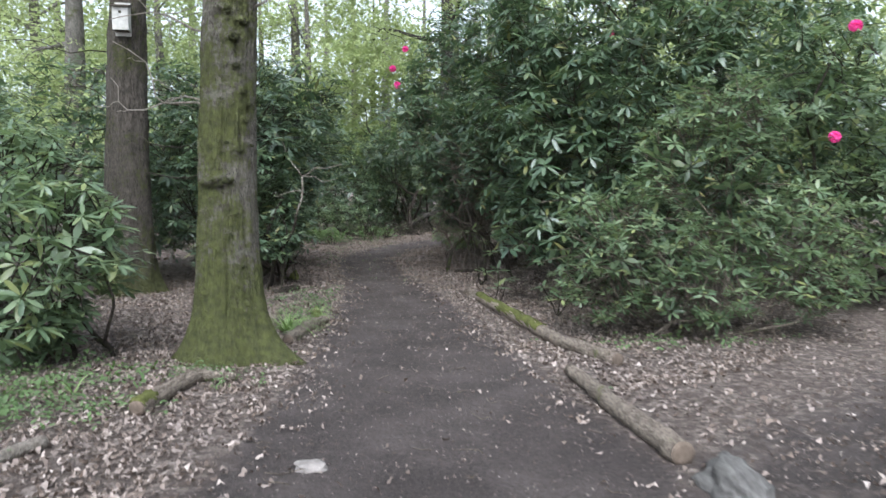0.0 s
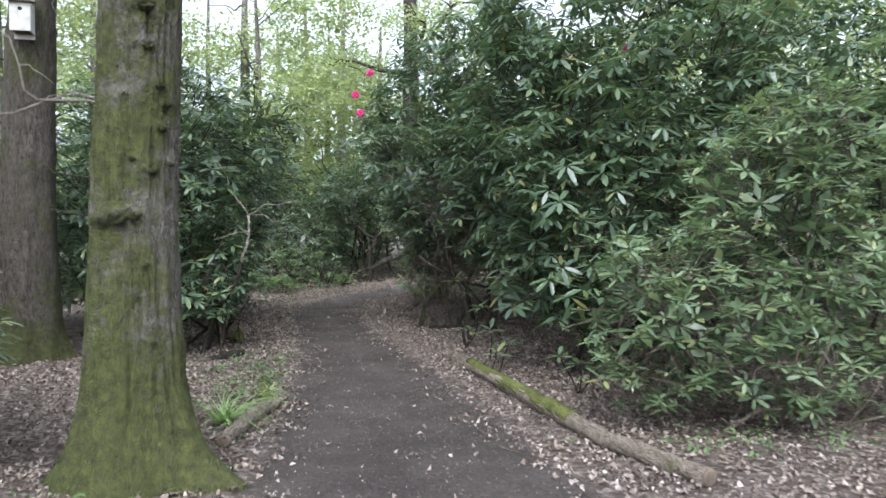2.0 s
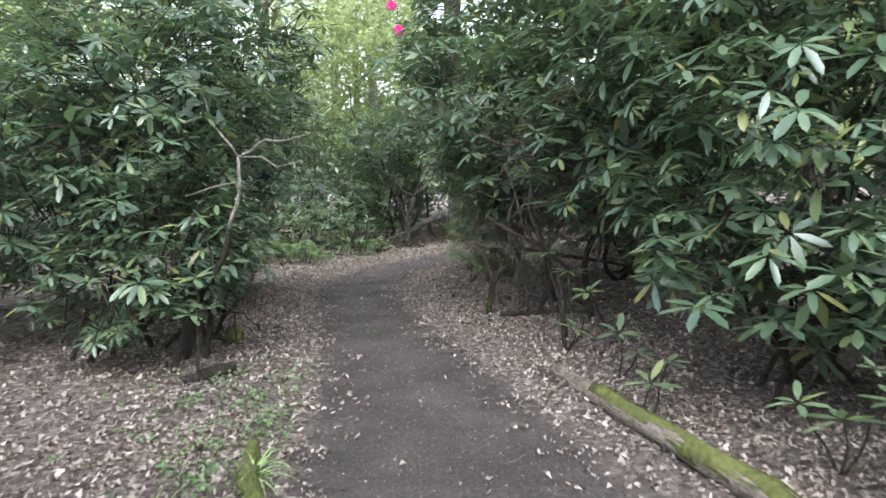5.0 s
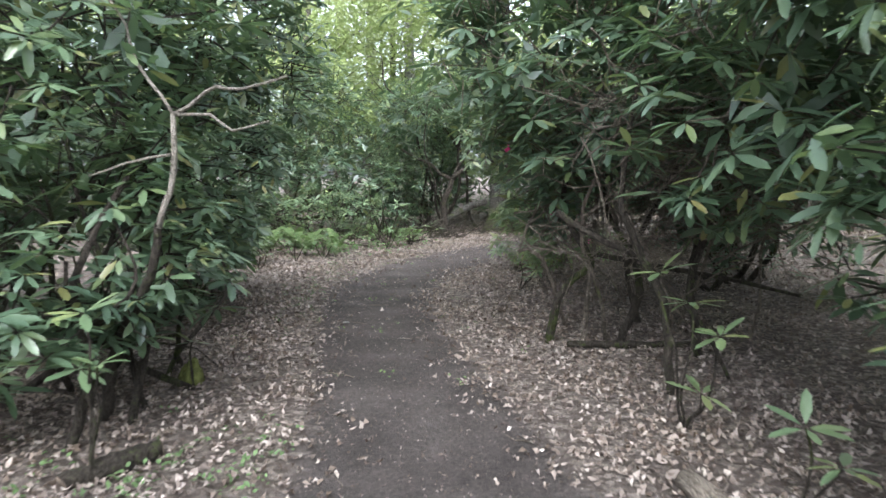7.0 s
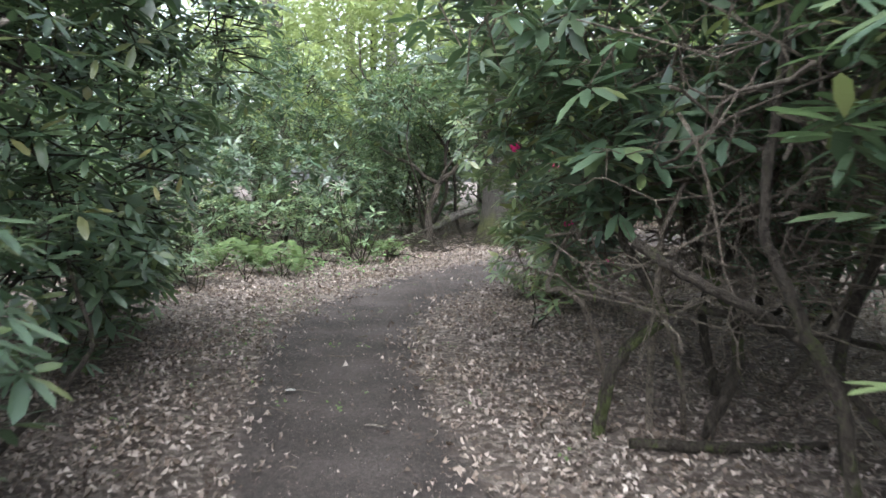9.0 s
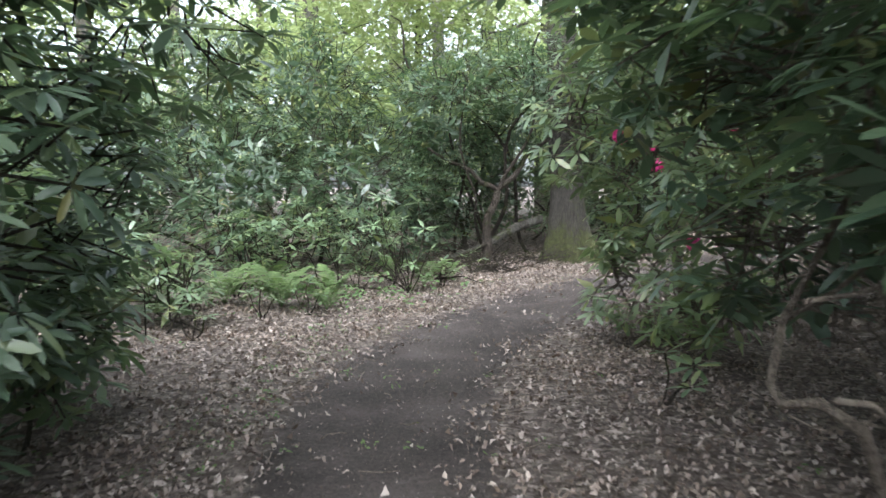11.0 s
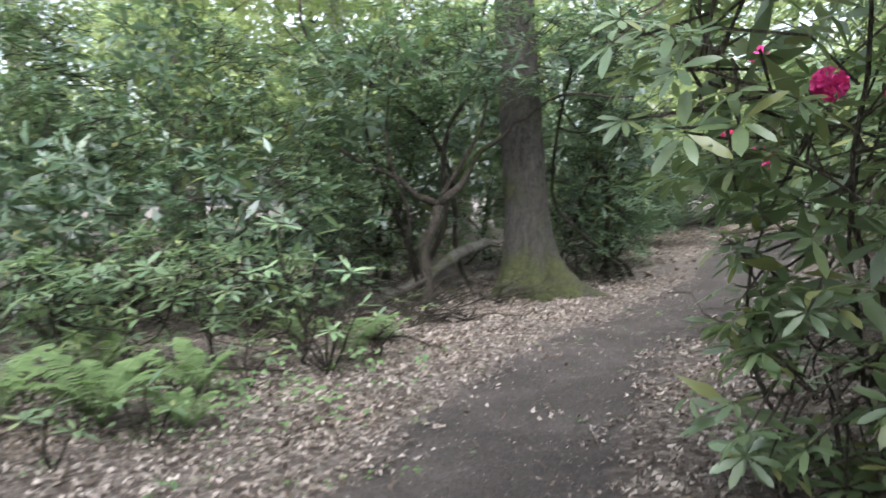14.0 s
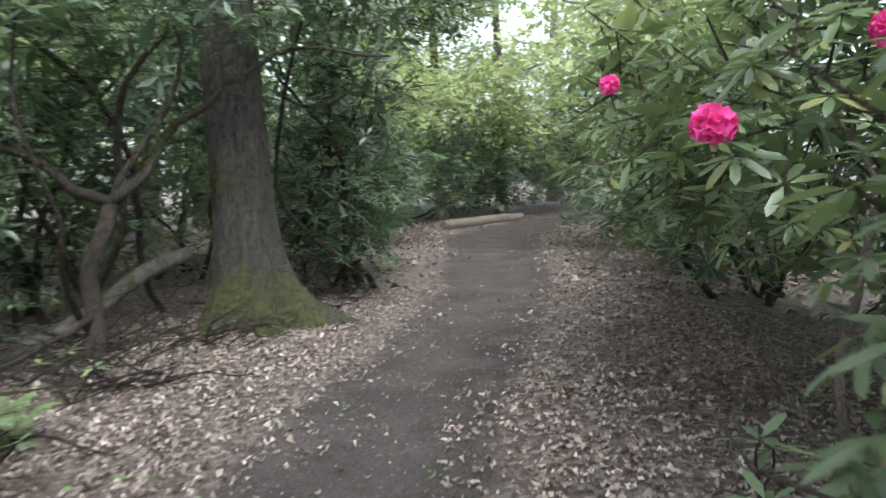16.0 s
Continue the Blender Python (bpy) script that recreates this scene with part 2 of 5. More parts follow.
GRASS = leaf_material("grass_blade", [(0.0, (0.12, 0.19, 0.06)), (1.0, (0.27, 0.35, 0.14))], 0.5, 0.4, 0.3, (0.26, 0.4, 0.1))
DEAD = leaf_material("dead_leaf", [(0.0, (0.05, 0.037, 0.031)), (0.3, (0.125, 0.098, 0.085)), (0.65, (0.225, 0.183, 0.162)), (0.92, (0.32, 0.268, 0.24)), (1.0, (0.4, 0.345, 0.31))], 0.75, 0.25, 0.1, (0.3, 0.2, 0.12))
PETAL = leaf_material("magenta_petal", [(0.0, (0.75, 0.045, 0.27)), (1.0, (0.9, 0.13, 0.45))], 0.55, 0.3, 0.35, (0.9, 0.12, 0.42))

# ---- mesh helpers ----


def mesh_of(name, v, f):
    """A smooth mesh from an array of points and one of triangles."""
    me = bpy.data.meshes.new(name)
    v, f = np.asarray(v, np.float32), np.asarray(f, np.int32)
    me.vertices.add(len(v))
    me.vertices.foreach_set("co", v.ravel())
    me.loops.add(f.size)
    me.loops.foreach_set("vertex_index", f.ravel())
    me.polygons.add(len(f))
    me.polygons.foreach_set("loop_start", np.arange(0, f.size, f.shape[1], dtype=np.int32))
    me.polygons.foreach_set("use_smooth", np.ones(len(f), bool))
    me.update(calc_edges=True)
    return me


def part(name, me, mat, parent=None, label="", kind=""):
    if mat and not me.materials:
        me.materials.append(mat)
    ob = new(name, me)
    ob.parent = parent
    return tagged(ob, label=label, kind=kind)


def thing(name, at, label, category, group="", kind=""):
    e = new(name)
    e.location = at
    e.empty_display_size = 0.2
    return tagged(e, label, category, group, kind)


def hold(ob, parent):
    """Parents ob, built in world places, to an Empty standing elsewhere."""
    ob.parent = parent
    ob.matrix_parent_inverse = Matrix.Translation(-Vector(parent.location))
    return ob


def join(pieces):
    vs, fs, n = [], [], 0
    for v, f in pieces:
        vs.append(v)
        fs.append(f + n)
        n += len(v)
    return np.concatenate(vs), np.concatenate(fs)


def turns(axis, spin):
    """Rotation matrices that bring z onto each axis, spun about it."""
    z = axis / np.linalg.norm(axis, axis=1, keepdims=True)
    h = np.where(np.abs(z[:, 2:3]) > 0.95, np.array([[1.0, 0, 0]]), np.array([[0, 0, 1.0]]))
    x = np.cross(h, z)
    x /= np.linalg.norm(x, axis=1, keepdims=True)
    y = np.cross(z, x)
    c, s = np.cos(spin)[:, None], np.sin(spin)[:, None]
    return np.stack([c * x + s * y, c * y - s * x, z], axis=2)


def scatter(templates, places, rot, size):
    """Copies of the templates, taken in turn, at places, turned and sized."""
    out = []
    for k, (v, f) in enumerate(templates):
        idx = np.arange(k, len(places), len(templates))
        if not len(idx):
            continue
        w = np.einsum("nij,vj->nvi", rot[idx], v) * size[idx, None, None] + places[idx, None, :]
        ff = f[None] + (np.arange(len(idx)) * len(v))[:, None, None]
        out.append((w.reshape(-1, 3), ff.reshape(-1, f.shape[1])))
    return join(out)


def leaf(length, width, droop, fold, stations=(0, 0.3, 0.68, 1.0), widths=(0, 0.85, 0.9, 0)):
    """A leaf along +y with a keel, curving down towards its tip."""
    v, f = [], []
    n = len(stations)
    for s, w in zip(stations, widths):
        zz = -droop * length * s * s
        v += [(0, s * length, zz), (-w * width / 2, s * length, zz + fold * w * width), (w * width / 2, s * length, zz + fold * w * width)]
    for i in range(n - 1):
        a, b = 3 * i, 3 * i + 3
        for side in (1, 2):
            quad = [(a, a + side, b + side), (a, b + side, b)]
            if widths[i] == 0:
                quad = [(a, b + side, b)]
            elif widths[i + 1] == 0:
                quad = [(a, a + side, b)]
            f += [q if side == 2 else q[::-1] for q in quad]
    v, f = np.array(v), np.array(f)
    used = np.unique(f)
    back = np.full(len(v), -1)
    back[used] = np.arange(len(used))
    return v[used], back[f]


def spun(piece, elev, turn_z, shift=0.0):
    v, f = piece
    c, s = math.cos(elev), math.sin(elev)
    v = v + np.array([0, shift, 0])
    v = v @ np.array([[1, 0, 0], [0, c, s], [0, -s, c]])
    c, s = math.cos(turn_z), math.sin(turn_z)
    return v @ np.array([[c, s, 0], [-s, c, 0], [0, 0, 1]]), f


def whorl(rng, count, length, coarse=False, lift=0.1):
    """A ring of leaves round a twig's tip."""
    out = []
    for i in range(count):
        le = length * rng.uniform(0.75, 1.1)
        st, wd = ((0, 0.5, 1.0), (0, 1.0, 0)) if coarse else ((0, 0.38, 0.8, 1.0), (0, 0.92, 0.8, 0))
        one = leaf(le, le * rng.uniform(0.25, 0.32), rng.uniform(-0.02, 0.22), rng.uniform(0.03, 0.18), st, wd)
        out.append(spun(one, rng.normal(lift, 0.2), 2 * math.pi * (i + rng.uniform(-0.25, 0.25)) / count, 0.015))
    return join(out)


WHORLS = [whorl(RNG, k, 0.185, lift=-0.03) for k in (6, 7, 8, 7, 9, 6, 8, 7)]
DROOPING = [whorl(RNG, k, 0.20, lift=-0.22) for k in (6, 7, 8, 7)]
COARSE = [whorl(RNG, k, 0.20, True) for k in (6, 7, 8, 6)]
UPRIGHT = [whorl(RNG, k, 0.19, lift=0.16) for k in (6, 7, 8)]
INNER = [whorl(RNG, k, 0.27, True, lift=-0.1) for k in (5, 6, 5)]


def tube(points, radii, sides=7, cap=True, rough=0.0, seed=0):
    """A tapered, bent tube through points."""
    p, r = np.asarray(points, float), np.asarray(radii, float)
    d = np.gradient(p, axis=0)
    rot = turns(d, np.zeros(len(p)))
    # keep the frames from flipping
    for i in range(1, len(p)):
        z = rot[i][:, 2]
        x = rot[i - 1][:, 0] - z * np.dot(rot[i - 1][:, 0], z)
        x /= np.linalg.norm(x)
        rot[i] = np.stack([x, np.cross(z, x), z], axis=1)
    a = np.linspace(0, 2 * math.pi, sides, endpoint=False)
    ring = np.stack([np.cos(a), np.sin(a), 0 * a], axis=1)
    rr = r[:, None] * (1 + rough * np.random.default_rng(seed).normal(0, 1, (len(p), sides)))
    v = (np.einsum("nij,sj->nsi", rot, ring) * rr[:, :, None] + p[:, None, :]).reshape(-1, 3)
    f = []
    for i in range(len(p) - 1):
        for j in range(sides):
            k = (j + 1) % sides
            q = (i * sides + j, i * sides + k, (i + 1) * sides + k, (i + 1) * sides + j)
            f += [(q[0], q[1], q[2]), (q[0], q[2], q[3])]
    if cap:
        n = len(v)
        v = np.concatenate([v, p[:1], p[-1:]])
        for j in range(sides):
            k = (j + 1) % sides
            f += [(n, k, j), (n + 1, (len(p) - 1) * sides + j, (len(p) - 1) * sides + k)]
    return v, np.array(f)


def bent(a, b, steps, wiggle, rng):
    """A crooked line from a to b."""
    a, b = np.asarray(a, float), np.asarray(b, float)
    s = np.linspace(0, 1, steps)[:, None]
    p = a + (b - a) * s
    ph = rng.uniform(0, 6.28, (3, 3))
    size = wiggle * np.linalg.norm(b - a)
    off = sum(np.sin(s * 3.14 * k + ph[k - 1]) / k for k in (1, 2, 3)) - (sum(np.sin(ph[k - 1]) / k for k in (1, 2, 3)))
    ends = np.sin(s * math.pi)
    return p + off * size * (0.35 + 0.65 * ends) * np.minimum(1, s * 4) * np.minimum(1, (1 - s) * 4)


def gnarled(a, b, steps, amount, rng):
    """A line from a to b that strays like a grown stem."""
    a, b = np.asarray(a, float), np.asarray(b, float)
    s = np.linspace(0, 1, steps)[:, None]
    stray = np.cumsum(rng.normal(0, 1, (steps, 3)), axis=0)
    stray -= stray[0] + (stray[-1] - stray[0]) * s
    for _ in range(2):
        stray[1:-1] = (stray[:-2] + 2 * stray[1:-1] + stray[2:]) / 4
    return a + (b - a) * s + stray * amount * np.linalg.norm(b - a)


# ---- bushes ----


def shell(lobes, per_m2, rng, floor=0.2, clear=0.45, high=9.0, fill=False):
    """Places and outward directions of leaf rings over a cluster of rounded lobes with ragged outlines."""
    ps, ds = [], []
    lob = np.array(lobes, float)
    for k, (cx, cy, cz, rx, ry, rz) in enumerate(lob):
        area = 4 * math.pi * (((rx * ry) ** 1.6 + (rx * rz) ** 1.6 + (ry * rz) ** 1.6) / 3) ** (1 / 1.6)
        n = int(area * per_m2)
        d = rng.normal(0, 1, (n, 3))
        d /= np.linalg.norm(d, axis=1, keepdims=True)
        lump = 0.12 * (np.sin(5 * d[:, 0] + 3 * k) + np.sin(6 * d[:, 1] + 4 * d[:, 2] + k) + np.sin(7 * d[:, 2] - 5 * d[:, 0]))
        q = (1 - np.abs(rng.normal(0, 0.17, n)) + lump * 0.6 + rng.normal(0, 0.05, n))[:, None]
        if fill:
            q = rng.uniform(0.02, 1, (n, 1)) ** 0.4 * (1.1 + lump[:, None])
        p = d * q * (rx, ry, rz) + (cx, cy, cz)
        inside = np.zeros(n, bool)
        for j, o in enumerate(lob):
            if j != k:
                inside |= (((p - o[:3]) / o[3:]) ** 2).sum(1) < 0.5
        keep = ~inside & (p[:, 2] > ground_z(p[:, 0], p[:, 1]) + floor) & (p[:, 2] < high)
        keep &= (off_path(p[:, 0], p[:, 1]) > clear - 0.55 * np.clip(p[:, 2] - 1.0, 0, 1)) | (p[:, 2] > 2.5)
        if not fill:
            clump = np.sin(4.1 * p[:, 0] + 1.7 * p[:, 2] + k) + np.sin(3.7 * p[:, 1] - 2.3 * p[:, 2] + 2 * k) + np.sin(5.9 * p[:, 2] + 1.1 * p[:, 0] - 1.9 * p[:, 1])
            keep &= rng.uniform(-2.2, 0.4, n) < clump
        nrm = d / np.array([rx, ry, rz])
        nrm /= np.linalg.norm(nrm, axis=1, keepdims=True)
        ps.append(p[keep])
        ds.append(nrm[keep])
    return np.concatenate(ps), np.concatenate(ds)


def heart(lobes, per_m3, rng, floor, clear):
    """Places of leaves added inside the lobes to block light and views through."""
    ps = []
    for cx, cy, cz, rx, ry, rz in lobes:
        n = int(4.19 * rx * ry * rz * per_m3)
        d = rng.normal(0, 1, (n, 3))
        d *= (rng.uniform(0, 1, n) ** 0.4 * 0.8 / np.linalg.norm(d, axis=1))[:, None]
        p = d * (rx, ry, rz) + (cx, cy, cz)
        keep = (p[:, 2] > ground_z(p[:, 0], p[:, 1]) + floor + 0.1) & ((off_path(p[:, 0], p[:, 1]) > clear) | (p[:, 2] > 2.6))
        ps.append(p[keep])
    return np.concatenate(ps)


def truss(rng):
    """A ball of flared five-lobed flowers."""
    out = []
    for i in range(30):
        u = rng.normal(0, 1, 3)
        u[2] = u[2] * 0.8 + 0.2
        u /= np.linalg.norm(u)
        a = np.linspace(0, 2 * math.pi, 20, endpoint=False)
        wave = 0.5 + 0.5 * np.cos(5 * a)
        rim = np.stack([(0.021 + 0.009 * wave) * np.cos(a), (0.021 + 0.009 * wave) * np.sin(a), 0.03 + 0.005 * wave + rng.normal(0, 0.0018, 20)], axis=1)
        throat = np.stack([0.01 * np.cos(a), 0.01 * np.sin(a), np.full(20, 0.016)], axis=1)
        v = np.concatenate([[(0, 0, 0)], throat, rim])
        f = [(0, 1 + j, 1 + (j + 1) % 20) for j in range(20)]
        for j in range(20):
            k = (j + 1) % 20
            f += [(1 + j, 21 + j, 21 + k), (1 + j, 21 + k, 1 + k)]
        out.append((v @ turns(u[None], rng.uniform(0, 6, 1))[0].T + u * 0.034, np.array(f)))
    return join(out)


TRUSS = [mesh_of("flower_truss", *truss(RNG)) for _ in range(3)]
for me in TRUSS:
    me.materials.append(PETAL)
WHORL_MESH = {}


def bush(label, base, lobes, per_m2, seed, stems=7, mat=RHODO, templates=WHORLS, size=1.0, picked=0, flowers=(), floor=0.2, clear=0.45, stem_r=0.035, up=0.8, core=9, name="rhododendron_bush", group="rhododendrons", spread=0.35, branches=3, stem_mat=STEM_BARK, twigs=True, wiggle=0.045):
    """A rhododendron: crooked stems from its base, branches, a shell of leaf rings, trusses of flowers."""
    rng = np.random.default_rng(seed)
    bz = float(ground_z(base[0], base[1]))
    root = thing(name, (base[0], base[1], bz), label, "bush", group)
    p, d = shell(lobes, per_m2, rng, floor, clear)
    axis = d * (1 - up) + np.array([0, 0, up]) + rng.normal(0, 0.2, p.shape)
    rot = turns(axis, rng.uniform(0, 6.28, len(p)))
    sz = size * rng.uniform(0.55, 1.2, len(p))
    order = np.argsort(np.hypot(*(off_path(p[:, 0], p[:, 1]), np.clip(p[:, 2] - 2.2, 0, 9))))
    near, rest = order[:picked], order[picked:]
    pieces = [scatter(templates, p[rest], rot[rest], sz[rest])]
    h = heart(lobes, core, rng, floor, clear)
    if len(h) > 3:
        pieces.append(scatter(INNER, h, turns(np.array([0, 0, 1.0]) + rng.normal(0, 0.6, h.shape), rng.uniform(0, 6.28, len(h))), rng.uniform(0.7, 1.2, len(h))))
    v, f = join(pieces)
    hold(part("foliage", mesh_of("foliage", v, f), mat, kind="stuff"), root)
    for i in near:
        key = (mat.name, int(rng.integers(len(templates))), id(templates))
        if key not in WHORL_MESH:
            WHORL_MESH[key] = mesh_of("leaf_rosette", *templates[key[1]])
            WHORL_MESH[key].materials.append(mat)
        ob = new("leaf_rosette", WHORL_MESH[key])
        ob.matrix_basis = Matrix.Translation(p[i]) @ Matrix(rot[i].tolist()).to_4x4() @ Matrix.Scale(sz[i], 4)
        hold(ob, root)
    # twigs behind the leaf rings
    if twigs:
        tri = np.array([(math.cos(a), math.sin(a)) for a in (0, 2.1, 4.2)])
        tv = np.array([(x * 0.005, y * 0.005, 0) for x, y in tri] + [(x * 0.008, y * 0.008, -0.3) for x, y in tri])
        tf = np.array([(0, 3, 1), (1, 3, 4), (1, 4, 2), (2, 4, 5), (2, 5, 0), (0, 5, 3)])
        v, f = scatter([(tv, tf)], p[::2], turns(d[::2] + rng.normal(0, 0.35, p[::2].shape), rng.uniform(0, 6, len(p[::2]))), np.ones(len(p[::2])))
        hold(part("twigwork", mesh_of("twigwork", v, f), stem_mat, kind="stuff"), root)
    lob = np.array(lobes, float)
    for k in range(stems):
        o = lob[k % len(lob)]
        b = np.array([base[0] + rng.normal(0, spread), base[1] + rng.normal(0, spread), 0])
        if off_path(b[0], b[1]) < 0.5:
            b[:2] = base
        b[2] = ground_z(b[0], b[1]) - 0.03
        tip = o[:3] + o[3:] * rng.normal(0, 0.35, 3) + (0, 0, o[5] * 0.25)
        if off_path(tip[0], tip[1]) < 0.3:
            tip[:2] = tip[:2] * 0.4 + b[:2] * 0.6
        line = gnarled(b, tip, 15, wiggle, rng)
        gap = off_path(line[:, 0], line[:, 1])
        if gap.min() < 0.1:
            line = gnarled(b, tip, 15, wiggle * 0.4, rng)
            gap = off_path(line[:, 0], line[:, 1])
        if np.any((gap < 0.05) & (line[:, 2] < 2.3)):
            continue
        r0 = stem_r * rng.uniform(0.7, 1.3)
        pieces = [tube(line, np.linspace(r0, r0 * 0.35, 15), 7, True, 0.06, k)]
        for _ in range(branches):
            s = int(rng.integers(4, 12))
            e = line[s] + rng.normal(0, 0.45, 3) * o[3:] + (0, 0, 0.25)
            if off_path(e[0], e[1]) > 0.1 and e[2] > 0.15 and ((((e - lob[:, :3]) / lob[:, 3:]) ** 2).sum(1) < 0.85).any():
                side = gnarled(line[s], e, 7, 0.09, rng)
                pieces.append(tube(side, np.linspace(r0 * 0.45, 0.006, 7), 5))
                for _ in range(2):
                    q = side[int(rng.integers(2, 6))]
                    pieces.append(tube(bent(q, q + rng.normal(0, 0.22, 3), 5, 0.12, rng), np.linspace(0.007, 0.003, 5), 4))
        hold(part("stem", mesh_of("stem", *join(pieces)), stem_mat), root)
    for k, (x, y, z, grown) in enumerate(flowers):
        ob = new("flower_truss", TRUSS[k % 3])
        ob.matrix_basis = pose(x, y, z, 25 * math.sin(k * 2.1), 25 * math.cos(k), 70 * k) @ Matrix.Scale(grown, 4)
        tagged(hold(ob, root), label="magenta-pink rhododendron flower truss")
    return root


# ---- trees ----


def tree(name, label, base, heights, radii, lean, mat, seed, flare=0.0, roots=(), crown=(), leaf_count=0, limbs=6, sides=28, rib=0.03, leaf_mat=None, leaf_size=0.1, crown_r=3.0, group="", low=3.5, fine=0.0, swellings=()):
    """A trunk with ribs and root flare, limbs and a crown of small leaves."""
    rng = np.random.default_rng(seed)
    root = thing(name, (base[0], base[1], float(ground_z(*base))), label, "tree", group)
    gz = float(ground_z(*base))
    top = heights[-1]
    zs = np.concatenate([np.linspace(-0.08, 0.6, 12), np.linspace(0.7, 4.0, 30), np.linspace(4.3, top, 14)]) if top > 5 else np.linspace(-0.08, top, 30)
    a = np.linspace(0, 2 * math.pi, sides, endpoint=False)
    v = []
    if fine:
        zs = np.concatenate([np.arange(-0.08, 3.7, 0.022), np.linspace(3.75, top, 24)])
    for z in zs:
        r = np.interp(z, heights, radii)
        low_part = math.exp(-max(z, 0) / 0.28)
        rr = r * (1 + rib * (np.sin(5 * a + 0.7 * z + seed) + 0.6 * np.sin(9 * a - 1.3 * z) + 0.5 * np.sin(3 * a + 2.2 * z + 1)) + rng.normal(0, 0 if fine else rib * 0.35, sides))
        rr += flare * low_part * (0.55 + 0.25 * np.sin(4 * a + seed) + 0.2 * np.sin(7 * a))
        for ang, reach in roots:
            dist = np.abs((a - ang + math.pi) % (2 * math.pi) - math.pi)
            rr += reach * math.exp(-max(z, 0) / (0.12 + 0.2 * reach)) * np.exp(-(dist / (0.2 + 0.15 * reach)) ** 2)
        if fine and z < 3.75:
            for j in range(sides):
                c, s = math.cos(a[j]), math.sin(a[j])
                furrow = noise.noise(Vector((c * fine, s * fine, z * fine * 0.16)))
                crumb = noise.noise(Vector((c * fine * 2.7, s * fine * 2.7, z * fine * 0.9)))
                rr[j] += 0.018 * (1 - 2.6 * abs(furrow)) + 0.009 * crumb
                for ang, bz, _, size in swellings:
                    da = ((a[j] - ang + math.pi) % (2 * math.pi) - math.pi) * r
                    dz = z - bz
                    if abs(dz) < 3 * size and abs(da) < 4 * size:
                        rr[j] += 0.55 * size * math.exp(-(da / (1.1 * size)) ** 2 - (dz / (0.5 * size)) ** 2) * (1 + 1.4 * noise.noise(Vector((c * 9, s * 9, z * 22))))
        cx = base[0] + lean[0] * z + 0.03 * math.sin(z * 0.9 + seed)
        cy = base[1] + lean[1] * z
        v.append(np.stack([cx + rr * np.cos(a), cy + rr * np.sin(a), np.full(sides, gz + z)], axis=1))
    v = np.concatenate(v)
    f = []
    for i in range(len(zs) - 1):
        for j in range(sides):
            k = (j + 1) % sides
            q = (i * sides + j, i * sides + k, (i + 1) * sides + k, (i + 1) * sides + j)
            f += [(q[0], q[1], q[2]), (q[0], q[2], q[3])]
    hold(part("trunk", mesh_of("trunk", v, np.array(f)), mat), root)
    tips = []
    for k in range(limbs):
        z = rng.uniform(low, top * 0.95)
        ang = 2.4 * k + rng.uniform(-0.4, 0.4)
        reach = crown_r * rng.uniform(0.55, 1.0)
        a0 = (base[0] + lean[0] * z, base[1] + lean[1] * z, gz + z)
        e = (a0[0] + reach * math.cos(ang), a0[1] + reach * math.sin(ang), a0[2] + rng.uniform(0.2, 1.6))
        line = bent(a0, e, 9, 0.07, rng)
        r0 = np.interp(z, heights, radii) * 0.38
        pieces = [tube(line, np.linspace(r0, 0.012, 9), 7)]
        for _ in range(5):
            s = int(rng.integers(2, 8))
            e2 = line[s] + rng.normal(0, 0.33 * crown_r * 0.6, 3) * (1, 1, 0.5)
            l2 = bent(line[s], e2, 6, 0.1, rng)
            pieces.append(tube(l2, np.linspace(r0 * 0.3, 0.006, 6), 5))
            tips.append(l2)
        tips.append(line[3:])
        hold(part("limb", mesh_of("limb", *join(pieces)), mat), root)
    if crown:
        p, d = shell(crown, leaf_count, rng, 0.5, high=14.0, fill=True)
        sprig = [small_spray(np.random.default_rng(seed + i), leaf_size) for i in range(5)]
        vv, ff = scatter(sprig, p, turns(np.array([0, 0, 1.0]) + rng.normal(0, 0.5, p.shape), rng.uniform(0, 6.28, len(p))), rng.uniform(0.7, 1.25, len(p)))
        hold(part("crown", mesh_of("crown", vv, ff), leaf_mat, kind="stuff"), root)
    elif leaf_count and tips:
        q = np.concatenate(tips)
        c = q[rng.integers(0, len(q), leaf_count)] + rng.normal(0, 0.38, (leaf_count, 3)) * (1, 1, 0.6)
        sprig = [small_spray(np.random.default_rng(seed + i), leaf_size) for i in range(5)]
        axis = np.array([0, 0, 1.0]) + rng.normal(0, 0.5, (leaf_count, 3))
        vv, ff = scatter(sprig, c, turns(axis, rng.uniform(0, 6.28, leaf_count)), rng.uniform(0.7, 1.25, leaf_count))
        hold(part("crown", mesh_of("crown", vv, ff), leaf_mat, kind="stuff"), root)
    return root


def small_spray(rng, size):
    """Five small leaves along a twig."""
    out = []
    for i in range(6):
        le, w = size * rng.uniform(0.8, 1.2), size * 0.3
        one = (np.array([(0, 0, 0), (w, le * 0.5, 0.1 * w), (0, le, -0.1 * le), (-w, le * 0.5, 0.1 * w)]), np.array([(0, 1, 2), (0, 2, 3)]))
        v, f = spun(one, rng.normal(0, 0.3), rng.uniform(0, 6.28))
        out.append((v + (rng.uniform(-1, 1) * size * 1.6, rng.uniform(-1, 1) * size * 1.6, rng.uniform(-0.3, 0.3) * size), f))
    return join(out)


# ---- ground and path: one sheet, fine beside the walk and coarse towards the horizon ----


